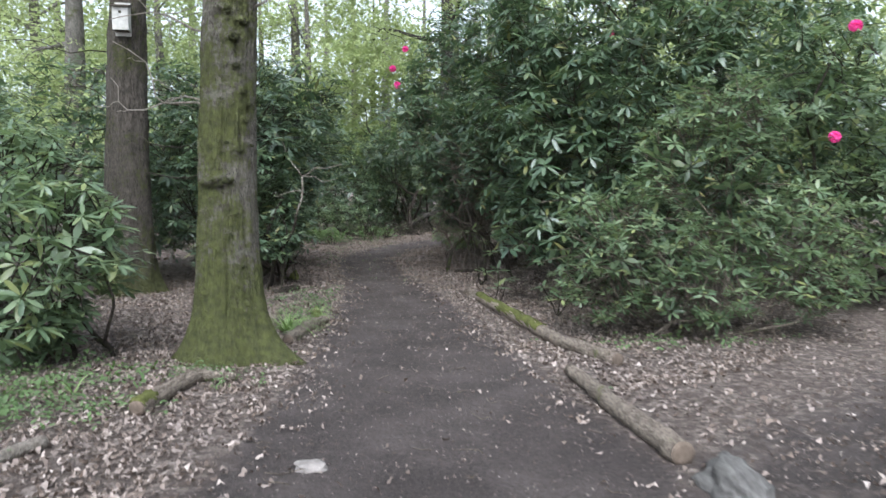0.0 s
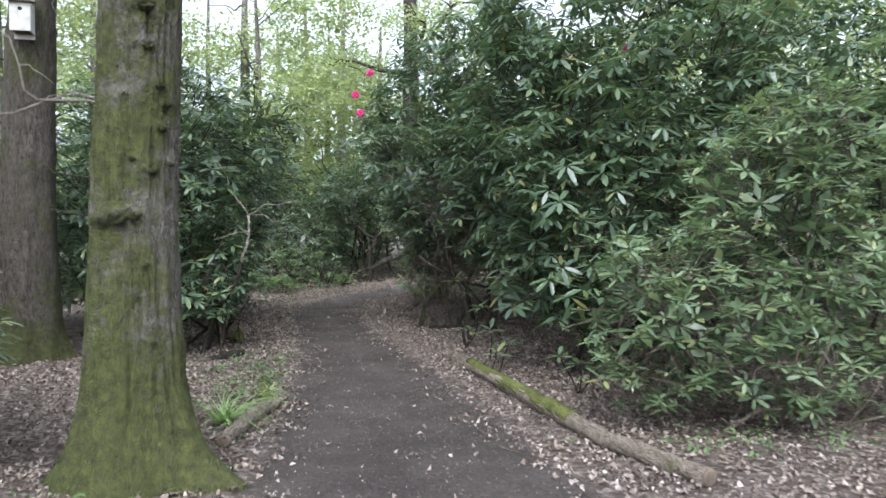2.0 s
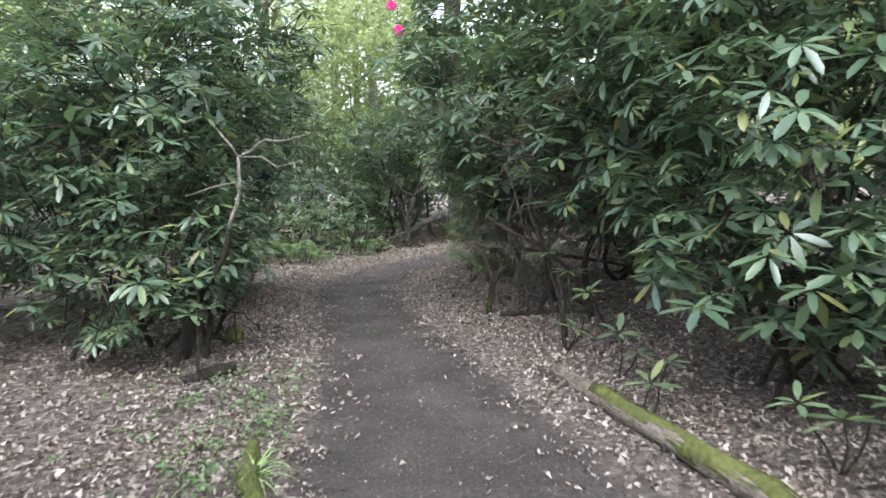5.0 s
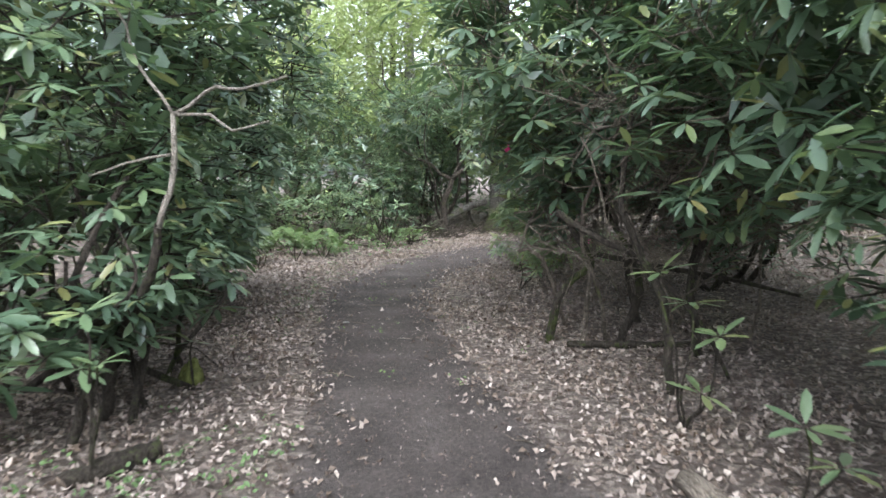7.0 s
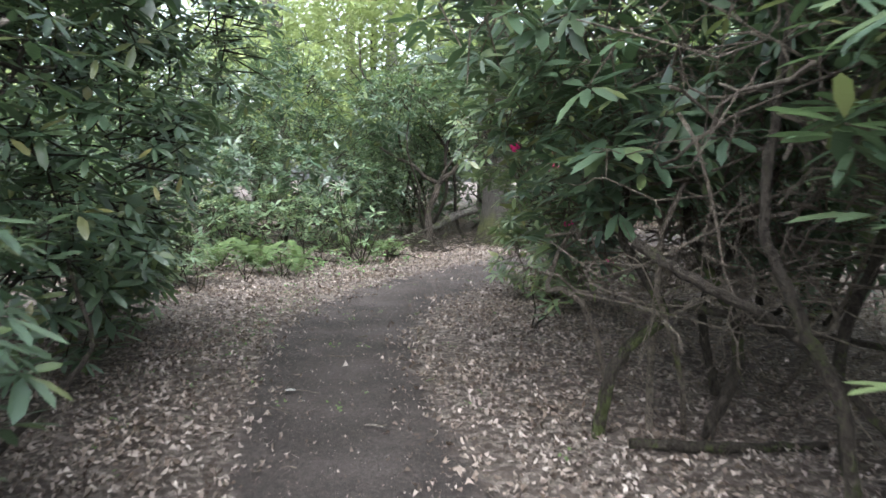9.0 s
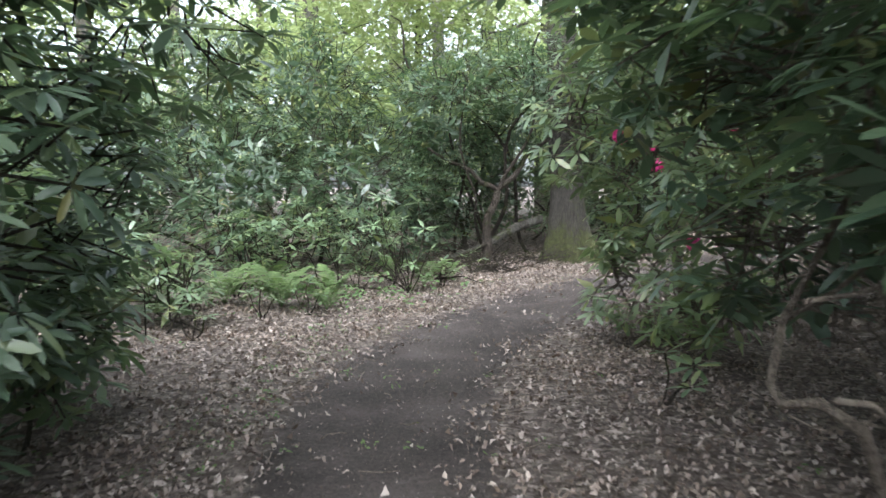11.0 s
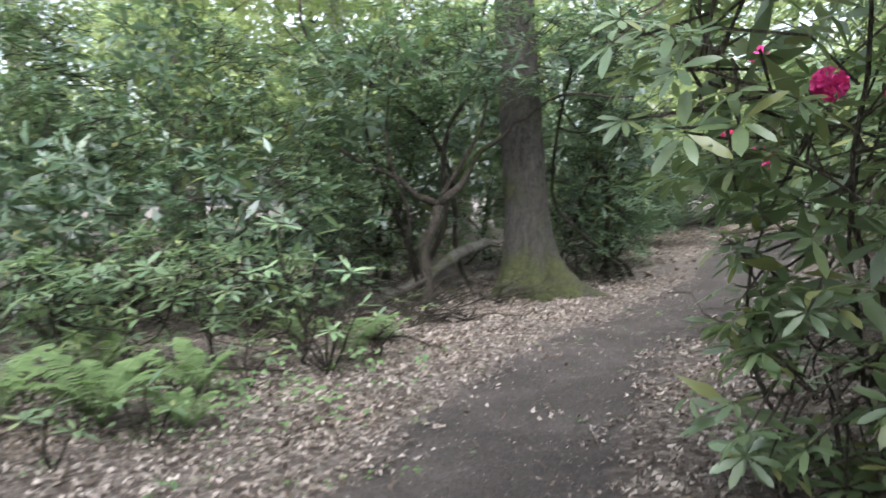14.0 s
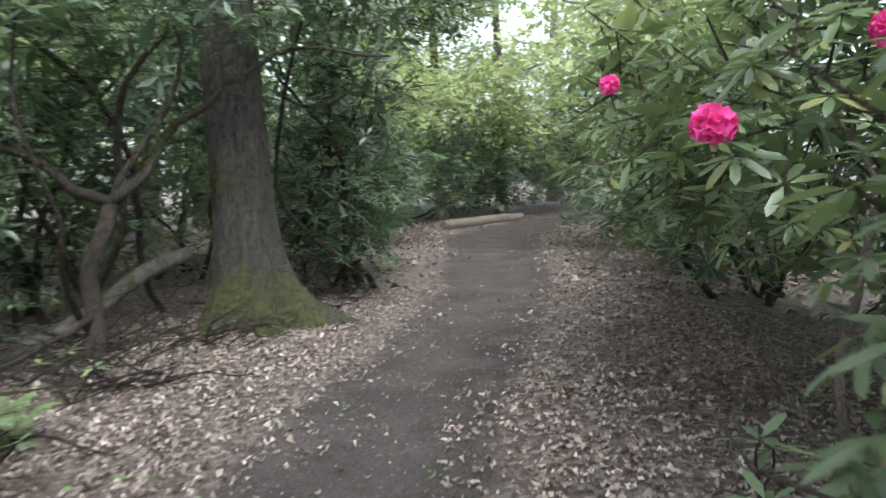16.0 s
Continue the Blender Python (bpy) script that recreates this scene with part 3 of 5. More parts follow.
def ground_sheet():
    def axis(lo, hi, step):
        far, d, x = [], step, 0.0
        while x < 400:
            d *= 1.35
            x += d
            far.append(x)
        far = np.array(far)
        return np.concatenate([lo - far[::-1], np.arange(lo, hi, step), hi + far])

    xs, ys = axis(-6.0, 6.5, 0.11), axis(-1.5, 29.0, 0.11)
    gx, gy = np.meshgrid(xs, ys)
    d = off_path(gx, gy)
    d2 = off_path(gx, gy, SIDE)
    tread = np.clip(0.5 - d / 0.5, 0, 1)
    tread = np.maximum(tread, 0.62 * np.clip(0.5 - d2 / 1.2, 0, 1))
    z = ground_z(gx, gy) - 0.02 * np.clip(-d, 0, 0.6)
    v = np.stack([gx, gy, z], axis=2).reshape(-1, 3)
    nx, ny = len(xs), len(ys)
    i = (np.arange(ny - 1)[:, None] * nx + np.arange(nx - 1)[None]).ravel()
    quads = np.stack([i, i + 1, i + nx + 1, i + nx], axis=1)
    mid = d.reshape(-1)[quads].mean(1)
    for name, keep, label, cat in (("ground", mid > 0, "woodland floor of brown leaf mould and soil", "ground"),
                                   ("path", mid <= 0, "dark trodden earth footpath with scattered leaf bits", "path")):
        q = quads[keep]
        used, back = np.unique(q, return_inverse=True)
        me = mesh_of(name, v[used], back.reshape(q.shape))
        at = me.attributes.new("trodden", "FLOAT", "POINT")
        at.data.foreach_set("value", tread.reshape(-1)[used].astype(np.float32))
        me.materials.append(GROUND)
        tagged(new(name, me), label, cat, kind="structure")


ground_sheet()


def dead_leaf(rng, fine):
    if fine:
        st, wd = (0, 0.25, 0.5, 0.75, 1.0), (0, 0.7, 0.55, 0.9, 0)
    else:
        st, wd = (0, 0.55, 1.0), (0, 0.95, 0)
    v, f = leaf(1.0, rng.uniform(0.45, 0.75), rng.uniform(-0.25, 0.3), rng.uniform(-0.1, 0.35), st, wd)
    v = v - (0, 0.5, 0)
    v[:, 0] += 0.12 * np.sin(5 * v[:, 1] + rng.uniform(0, 6))
    v[:, 2] += 0.14 * np.sin(6 * v[:, 1] + rng.uniform(0, 6)) + 0.2 * np.sin(7 * v[:, 0] + rng.uniform(0, 6)) * v[:, 1]
    v *= 1 + rng.normal(0, 0.07, v.shape)
    return v, f


def litter(name, label, n, x0, x1, y0, y1, keep_prob, fine, seed, lo=0.045, hi=0.095):
    rng = np.random.default_rng(seed)
    x, y = rng.uniform(x0, x1, n), rng.uniform(y0, y1, n)
    k = rng.uniform(0, 1, n) < keep_prob(x, y)
    x, y = x[k], y[k]
    size = rng.uniform(lo, hi, len(x))
    p = np.stack([x, y, ground_z(x, y) - 0.02 * np.clip(-off_path(x, y), 0, 0.6) + 0.012 + rng.uniform(0, 0.012, len(x))], axis=1)
    axis = np.array([0, 0, 1.0]) + rng.normal(0, 0.42, (len(x), 3))
    v, f = scatter([dead_leaf(rng, fine) for _ in range(9)], p, turns(axis, rng.uniform(0, 6.28, len(x))), size)
    ob = part(name, mesh_of(name, v, f), DEAD)
    return tagged(ob, label, "leaf litter", kind="stuff")


def bed(x, y):
    d = off_path(x, y)
    d2 = off_path(x, y, SIDE)
    patch = 0.75 + 0.35 * ripple(2.3 * x, 2.9 * y)
    return np.clip(0.011 + np.clip((d + 0.3 + 0.22 * ripple(4.1 * x, 3.7 * y)) / 0.85, 0, 1) * patch, 0, 1) * np.where(d2 < 0.5, 0.22, 1.0)


litter("leaf_litter", "brown curled oak and beech leaves beside the path", 165000, -4.4, 4.2, 1.5, 24.5, lambda x, y: bed(x, y) * np.clip(1.6 - off_path(x, y) / 2.6, 0.35, 1), False, 21, 0.022, 0.054)
litter("leaf_litter", "crisp pale brown leaves strewn along the path edges", 36000, -2.9, 1.9, 2.5, 23, lambda x, y: bed(x, y) * np.clip(1.2 - off_path(x, y) / 1.1, 0, 1), True, 22, 0.026, 0.056)
litter("leaf_litter", "thin brown leaf cover under the far bushes", 14000, -9, 12, 1.0, 36, lambda x, y: np.where((np.abs(x) < 4.4) & (y < 24.5), 0, 1) * (off_path(x, y) > 0) * 0.9, False, 23, 0.07, 0.13)
litter("leaf_litter", "brown leaves along the far stretch of the path", 26000, 4.2, 14.0, 22.0, 38.0, lambda x, y: bed(x, y), False, 25, 0.04, 0.085)
litter("leaf_fragments", "small pale leaf fragments trodden into the path", 50000, -3, 3.5, 1.5, 25, lambda x, y: np.where(off_path(x, y) < 0.25, 0.9, np.where(off_path(x, y, SIDE) < 0, 0.9, 0.1)), False, 24, 0.006, 0.019)


def twig_litter():
    rng = np.random.default_rng(31)
    out = []
    for _ in range(300):
        y = rng.uniform(2, 24)
        x = np.interp(y, PATH[:, 1], PATH[:, 0]) + rng.normal(0, 1.6)
        le, ang = rng.uniform(0.05, 0.2) if off_path(x, y) < 0 else rng.uniform(0.08, 0.35), rng.uniform(0, 6.28)
        z = float(ground_z(x, y)) + 0.012
        a = np.array((x, y, z))
        b = a + (le * math.cos(ang), le * math.sin(ang), 0.008)
        out.append(tube(bent(a, b, 4, 0.08, rng), np.linspace(0.0042, 0.0022, 4), 4))
    tagged(part("twig_litter", mesh_of("twig_litter", *join(out)), TWIG_BARK), "broken brown twigs lying among the leaves", "twigs", kind="stuff")


twig_litter()

# ---- trees ----
# burrs on the oak: angle, height, trunk radius there, size
BURRS = [(-1.75, 1.47, 0.22, 0.07), (-1.42, 1.49, 0.22, 0.06), (-2.1, 1.45, 0.22, 0.055), (-1.9, 0.95, 0.23, 0.022), (-1.3, 1.05, 0.23, 0.026), (-0.9, 0.8, 0.24, 0.024), (-1.0, 1.72, 0.215, 0.035), (-1.5, 1.78, 0.21, 0.03),
         (-0.75, 1.95, 0.205, 0.035), (-1.95, 1.95, 0.205, 0.03), (-0.85, 2.18, 0.2, 0.04), (-1.2, 2.38, 0.2, 0.045), (-0.6, 2.08, 0.205, 0.03), (-1.3, 2.6, 0.195, 0.07), (-2.0, 2.27, 0.2, 0.028),
         (-1.1, 1.22, 0.23, 0.022), (-2.2, 1.25, 0.225, 0.026), (-1.6, 2.8, 0.19, 0.065), (-0.9, 2.72, 0.19, 0.06), (-0.5, 1.76, 0.21, 0.028), (-1.7, 2.12, 0.205, 0.025)]
oak = tree("oak_tree", "mossy oak trunk with dark burrs beside the path", (-1.77, 6.12), (-0.1, 0.15, 0.5, 1.2, 2.2, 4, 9, 12), (0.315, 0.29, 0.25, 0.222, 0.203, 0.185, 0.14, 0.06),
           (0.034, 0.0), OAK_BARK, 3, 0.22, [(-0.25, 0.26), (3.4, 0.16), (4.5, 0.08), (-1.2, 0.08)], limbs=9, leaf_count=1500, leaf_mat=BEECH, low=5.0, rib=0.02, sides=150, crown_r=3.2, fine=7.0, swellings=BURRS)


def burrs(parent, cx, cy, gz, seed, marks):
    """Knobbly burrs and stubs on a trunk: angle, height, radius of the trunk there, size."""
    rng = np.random.default_rng(seed)
    for ang, z, r, s in marks:
        bm = bmesh.new()
        bmesh.ops.create_icosphere(bm, subdivisions=3, radius=0.72)
        for vert in bm.verts:
            n = 1.6 * noise.noise(vert.co * 7.0 + Vector((ang, z, 3))) + noise.noise(vert.co * 2.3 + Vector((z, ang, 0)))
            vert.co = vert.co * (1 + 0.5 * n)
            vert.co = Vector((vert.co.x * s * 0.6, vert.co.y * s, vert.co.z * s * rng.uniform(0.45, 0.7)))
        me = bpy.data.meshes.new("burr")
        bm.to_mesh(me)
        bm.free()
        me.polygons.foreach_set("use_smooth", np.ones(len(me.polygons), bool))
        ob = part("burr", me, DARK_BARK)
        ob.matrix_basis = pose(cx + 0.034 * z + (r + 0.22 * s) * math.cos(ang), cy + (r + 0.22 * s) * math.sin(ang), gz + z - 0.2 * s, 0, 12, math.degrees(ang))
        hold(ob, parent)


burrs(oak, -1.77, 6.12, -0.1, 5, BURRS)


def bare_sprigs(parent, cx, cy, marks, seed, mat):
    """Thin leafless side shoots on a trunk."""
    rng = np.random.default_rng(seed)
    for ang, z, le, rise in marks:
        a = (cx + 0.19 * math.cos(ang), cy + 0.19 * math.sin(ang), z)
        b = (cx + (0.19 + le) * math.cos(ang), cy + (0.19 + le) * math.sin(ang), z + rise)
        line = bent(a, b, 9, 0.1, rng)
        pieces = [tube(line, np.linspace(0.011, 0.003, 9), 5)]
        for s in (3, 5, 6):
            e = line[s] + rng.normal(0, 0.16, 3)
            pieces.append(tube(bent(line[s], e, 5, 0.1, rng), np.linspace(0.005, 0.002, 5), 4))
        hold(part("side_shoot", mesh_of("side_shoot", *join(pieces)), mat), parent)


bare_sprigs(oak, -1.68, 6.12, [(2.9, 2.0, 0.95, 0.25), (3.2, 2.55, 0.8, 0.1), (3.0, 2.9, 1.0, 0.2), (-0.2, 2.75, 0.8, 0.3), (3.4, 1.95, 0.7, 0.5), (-0.6, 2.9, 0.5, 0.2)], 12, PALE_STEM)

box_tree = tree("tree", "dark bare trunk carrying a nest box", (-4.47, 10.5), (-0.1, 0.3, 1.2, 2.5, 4, 9, 12), (0.38, 0.345, 0.3, 0.255, 0.23, 0.18, 0.08), (0.05, 0.0), BROWN_BARK, 8, 0.18,
                [(-1.2, 0.1)], limbs=8, leaf_count=1400, leaf_mat=BEECH, low=5.0, rib=0.03, sides=64, fine=8.0)
bare_sprigs(box_tree, -4.4, 10.5, [(-0.5, 2.05, 1.5, -0.1), (3.3, 3.2, 1.6, 0.4), (-0.3, 1.55, 1.3, 0.1), (3.0, 2.5, 1.2, 0.3)], 17, STEM_BARK)


def nest_box(at, turn):
    root = thing("nest_box", at, "white weathered wooden nest box fixed to a trunk", "nest box")
    root.rotation_euler = (0, 0, turn)

    def board(name, sx, sy, sz, x, y, z, mat, tilt=0.0, label=""):
        bm = bmesh.new()
        bmesh.ops.create_cube(bm, size=1, matrix=Matrix.Translation((x, y, z)) @ Matrix.Rotation(tilt, 4, "X") @ Matrix.Diagonal((sx, sy, sz, 1)))
        bmesh.ops.bevel(bm, geom=bm.edges[:], offset=0.003, segments=2, affect="EDGES")
        me = bpy.data.meshes.new(name)
        bm.to_mesh(me)
        bm.free()
        return part(name, me, mat, root, label)

    board("back_board", 0.2, 0.02, 0.44, 0, 0.09, 0, PAINT)
    front = board("front_board", 0.2, 0.018, 0.30, 0, -0.09, -0.02, PAINT)
    board("side_board", 0.018, 0.16, 0.30, -0.091, 0, -0.02, PAINT)
    board("side_board", 0.018, 0.16, 0.30, 0.091, 0, -0.02, PAINT)
    # floor board is darker than the sides
    board("floor_board", 0.16, 0.16, 0.016, 0, 0, -0.16, DARK_WOOD)
    board("roof_board", 0.23, 0.25, 0.018, 0, -0.02, 0.16, DARK_WOOD, 0.2, "dark sloping roof board")
    # solid dark disc on the uncut front board, its colour standing for a hole's shade
    bm = bmesh.new()
    bmesh.ops.create_cone(bm, cap_ends=True, segments=20, radius1=0.02, radius2=0.02, depth=0.006, matrix=Matrix.Translation((0, -0.1005, 0.06)) @ Matrix.Rotation(math.pi / 2, 4, "X"))
    me = bpy.data.meshes.new("hole_shade_disc")
    bm.to_mesh(me)
    bm.free()
    part("hole_shade_disc", me, STEM_BARK, front, "round dark disc painted for the shade of an entrance hole")


nest_box((-4.24, 10.13, 3.58), radians(12))

bend_tree = tree("tree", "smooth grey-brown trunk with mossy root flare at the bend", (0.25, 23.35), (-0.1, 0.3, 1.0, 2.0, 4, 9, 13), (0.31, 0.285, 0.25, 0.235, 0.215, 0.17, 0.07), (-0.015, 0.0), DARK_BARK, 14, 0.2,
                 [(-0.45, 0.6), (3.6, 0.15), (4.9, 0.12), (0.2, 0.2)], limbs=9, leaf_count=1500, leaf_mat=BEECH, low=5.0, rib=0.02, sides=72, fine=9.0)


# background beeches and a birch, in fresh leaf
NEAR_WOOD = [(-9.4, 19.5, 0.29, GREY_BARK, 11), (-15.0, 28.0, 0.3, GREY_BARK, 12), (-10.6, 29.0, 0.22, GREY_BARK, 11), (-2.35, 31.0, 0.19, BIRCH_BARK, 12), (-3.1, 34.0, 0.13, DARK_BARK, 10), (5.5, 14.5, 0.22, GREY_BARK, 11), (-6.5, 33.0, 0.3, GREY_BARK, 13), (2.5, 38.0, 0.3, GREY_BARK, 13), (-13.0, 40.0, 0.35, GREY_BARK, 14), (8.5, 22.0, 0.25, DARK_BARK, 12), (9.5, 44.0, 0.28, GREY_BARK, 13), (16.0, 36.0, 0.3, GREY_BARK, 13)]
MIDDLE_WOOD = [(-20.0, 20.0, 0.3, GREY_BARK, 12), (12.0, 12.0, 0.3, DARK_BARK, 12), (20.0, 46.0, 0.35, GREY_BARK, 14), (-7.0, 46.0, 0.3, GREY_BARK, 13), (-4.5, 40.0, 0.25, GREY_BARK, 13), (6.0, 50.0, 0.3, GREY_BARK, 13), (-17.0, 34.0, 0.3, GREY_BARK, 13), (-1.0, 46.0, 0.3, GREY_BARK, 13), (12.5, 50.0, 0.3, GREY_BARK, 13), (24.0, 38.0, 0.3, GREY_BARK, 13), (6.5, 35.0, 0.2, GREY_BARK, 11), (12.0, 28.0, 0.25, GREY_BARK, 12)]
FAR_WOOD = [(-5.0, 29.0, 0.18, GREY_BARK, 10), (0.5, 33.0, 0.2, GREY_BARK, 11), (-8.5, 36.0, 0.2, GREY_BARK, 12), (13.0, 39.5, 0.2, GREY_BARK, 12), (18.0, 38.0, 0.2, GREY_BARK, 12), (9.5, 37.5, 0.16, GREY_BARK, 11), (9.0, 27.5, 0.2, GREY_BARK, 12), (3.6, 31.0, 0.2, GREY_BARK, 11), (13.5, 32.0, 0.18, GREY_BARK, 11)]
for n, (x, y, r, mat, h) in enumerate(NEAR_WOOD + MIDDLE_WOOD + FAR_WOOD):
    kind = "birch_tree" if mat is BIRCH_BARK else "beech_tree"
    tr = np.random.default_rng(500 + n)
    lobes = [(x + tr.normal(0, 1.6), y + tr.normal(0, 1.2), z + tr.uniform(-0.5, 0.5), tr.uniform(1.4, 2.6), tr.uniform(1.3, 2.2), tr.uniform(0.7, 1.2)) for z in (2.6, 3.4, 4.2, 5.0, 5.9, 6.9, 8.0, 9.2)]
    tree(kind, "pale-barked birch in fresh leaf beyond the bushes" if mat is BIRCH_BARK else "tall beech in bright yellow-green spring leaf", (x, y), (-0.1, 0.5, 2, 5, h), (r * 1.25, r * 1.1, r, r * 0.8, r * 0.2),
         (0.02 * math.sin(n * 2.3), 0.0), mat, 40 + n, 0.08, limbs=6, crown=lobes, leaf_count=(8 if x < -4 else 5) if y < 36 else (6 if 8 < x < 21 and y < 45 else 3), leaf_mat=BEECH, leaf_size=0.18 if y > 26 else 0.14, low=2.6, rib=0.02, sides=16, crown_r=3.0, group="background trees")

# ---- rhododendrons beside the walk: lobes are x, y, z and three radii ----
bush("light green rhododendron with fresh upright leaves beside the logs", (2.2, 7.1), [(1.8, 7.1, 0.75, 0.85, 0.7, 0.6), (2.6, 7.3, 1.25, 0.9, 0.7, 0.85), (3.2, 7.3, 0.75, 0.9, 0.7, 0.6), (1.5, 6.95, 0.4, 0.5, 0.45, 0.35), (2.4, 6.7, 0.38, 0.7, 0.4, 0.34), (3.3, 6.95, 0.4, 0.6, 0.5, 0.36), (2.75, 7.2, 1.95, 0.5, 0.45, 0.45)], 62, 101, 9, RHODO_LIGHT, UPRIGHT, 0.64, 240, floor=0.04, up=0.85, stem_r=0.018, stem_mat=TWIG_BARK)
bush("tall dark green rhododendron with long drooping leaves", (2.2, 9.6), [(1.7, 9.2, 1.6, 1.1, 1.0, 1.1), (2.6, 9.5, 2.8, 1.6, 1.2, 1.2), (3.9, 9.6, 2.0, 1.3, 1.1, 1.6), (1.4, 10.3, 2.6, 1.1, 1.0, 1.1), (2.0, 10.4, 3.7, 1.3, 1.1, 0.9), (4.6, 10.6, 3.2, 1.4, 1.2, 1.2), (1.3, 8.9, 0.75, 0.6, 0.6, 0.5), (1.3, 9.9, 0.95, 0.55, 0.6, 0.6), (2.3, 8.6, 0.8, 0.8, 0.6, 0.6)], 38, 102, 10, RHODO, DROOPING, 0.9, 220,
     flowers=[(2.2, 9.9, 3.3, 0.6)], floor=0.25, stem_r=0.024)
bush("rhododendron with pink flowers at the clearing's edge", (5.2, 8.6), [(4.8, 8.3, 0.9, 0.9, 0.8, 0.9), (5.8, 8.6, 1.6, 1.2, 1.0, 1.4), (4.6, 8.6, 2.4, 0.9, 0.8, 0.8), (7.3, 9.3, 1.6, 1.4, 1.2, 1.7)], 36, 103, 8, RHODO_LIGHT, COARSE, 0.85, 120, flowers=[(4.05, 7.8, 1.82, 0.85), (4.25, 7.85, 2.95, 0.95)])
# Lobes (2.6, 11.2) and (1.9, 12.5): added leaf roof to shade the litter.
overhang = bush("overhanging rhododendron with bare twisted stems below", (0.9, 13.0), [(1.4, 12.0, 2.5, 1.1, 1.2, 0.9), (0.4, 12.9, 2.1, 0.9, 1.0, 0.8), (1.7, 13.6, 2.3, 1.2, 1.3, 1.1), (0.1, 14.2, 2.4, 1.0, 1.0, 0.9), (0.98, 11.1, 1.55, 0.65, 0.7, 0.7), (-0.15, 15.0, 2.9, 0.85, 0.85, 0.9), (0.5, 14.6, 3.8, 1.1, 0.9, 0.9), (1.2, 13.0, 3.9, 1.1, 1.0, 0.8), (0.5, 14.0, 1.25, 0.45, 0.6, 0.5), (2.6, 11.2, 2.6, 1.1, 1.1, 0.8), (-0.45, 13.2, 2.3, 0.7, 0.8, 0.7), (1.3, 12.4, 1.7, 0.8, 0.8, 0.5), (1.9, 14.6, 1.3, 0.9, 0.9, 0.9), (1.9, 12.5, 3.0, 1.3, 1.3, 0.6), (-0.1, 14.6, 1.5, 0.4, 0.45, 0.42), (0.25, 14.5, 0.95, 0.4, 0.4, 0.38), (0.3, 13.1, 1.4, 0.5, 0.6, 0.42)], 31, 104, 5, RHODO, WHORLS, 1.05, 250,
     flowers=[(-0.89, 15.1, 3.37, 1.0), (-0.72, 15.0, 4.05, 0.9), (-0.98, 15.1, 3.69, 0.95)], floor=0.62, core=12, stem_r=0.017, spread=0.6, branches=8, wiggle=0.08, stem_mat=TWIG_BARK)
bush("rhododendron in pink flower leaning over the path", (0.85, 17.6), [(0.3, 17.3, 0.4, 0.5, 0.5, 0.42), (0.3, 17.2, 1.1, 0.52, 0.5, 0.68), (1.7, 18.75, 1.55, 0.7, 0.7, 0.8), (1.85, 19.6, 1.7, 0.8, 0.75, 0.85), (0.1, 16.9, 2.4, 0.6, 0.6, 0.5), (1.8, 18.6, 2.6, 0.8, 0.8, 0.6), (-0.28, 17.0, 1.6, 0.36, 0.38, 0.45), (0.75, 17.2, 2.0, 0.7, 0.55, 0.7), (2.6, 20.6, 1.5, 0.7, 0.7, 0.8), (1.45, 18.1, 0.2, 0.3, 0.25, 0.2), (0.6, 16.25, 1.3, 0.5, 0.5, 0.75), (0.75, 15.7, 2.0, 0.6, 0.6, 0.7), (0.5, 16.45, 0.35, 0.42, 0.38, 0.32)], 32, 105, 8, RHODO_BRIGHT, WHORLS, 0.8, 260,
     flowers=[(0.95, 19.1, 2.05, 0.85), (0.6, 18.41, 1.36, 1.0), (0.6, 17.1, 0.73, 0.8), (-0.02, 16.78, 1.53, 0.8), (1.3, 18.25, 0.22, 0.7), (1.3, 18.3, 1.68, 0.95), (0.69, 19.0, 1.56, 0.55)], floor=0.04, clear=0.1, branches=4, stem_r=0.016, spread=0.2, up=0.75, core=15, stem_mat=TWIG_BARK)
bush("dark green rhododendron filling the inside of the bend", (2.5, 15.8), [(2.6, 14.9, 1.5, 1.2, 1.2, 1.4), (2.8, 16.6, 1.6, 1.2, 1.2, 1.5), (3.2, 18.6, 1.5, 1.2, 1.3, 1.5), (1.7, 16.5, 1.8, 0.9, 0.9, 1.1)], 18, 106, 8, RHODO, COARSE, 1.1)
bush("dense rhododendron beside the far path", (5.0, 22.0), [(4.4, 21.6, 1.3, 1.2, 1.3, 1.3), (6.0, 23.4, 1.6, 1.4, 1.4, 1.6), (7.6, 26.5, 1.6, 1.5, 1.6, 1.6), (4.0, 19.8, 1.5, 1.2, 1.2, 1.5)], 20, 107, 8, RHODO, COARSE, 1.1)
bush("rhododendron with broad glossy leaves beside the litter", (-3.3, 6.0), [(-3.2, 5.9, 0.85, 0.75, 0.8, 0.6), (-3.9, 6.4, 1.2, 1.0, 0.9, 0.8), (-3.4, 5.8, 0.35, 0.6, 0.6, 0.35), (-4.3, 6.0, 0.5, 0.7, 0.6, 0.5)], 46, 108, 7, RHODO_LIGHT, WHORLS, 0.92, 150, up=0.8, floor=0.03, stem_r=0.02)
bush("dark rhododendron thicket behind the oak", (-6.2, 8.6), [(-5.6, 8.0, 0.9, 1.1, 1.0, 0.9), (-5.9, 9.4, 1.7, 1.1, 0.8, 1.1), (-5.0, 13.6, 1.5, 1.2, 1.0, 1.4), (-4.3, 13.4, 2.5, 1.1, 0.9, 1.0), (-7.0, 9.8, 1.7, 1.5, 1.3, 1.5), (-8.8, 12.5, 1.8, 1.7, 1.4, 1.8), (-6.0, 13.0, 1.9, 1.5, 1.2, 1.7), (-10.5, 15.5, 2.2, 2.0, 1.5, 2.0)], 21, 109, 9, RHODO, COARSE, 1.05, floor=0.1)
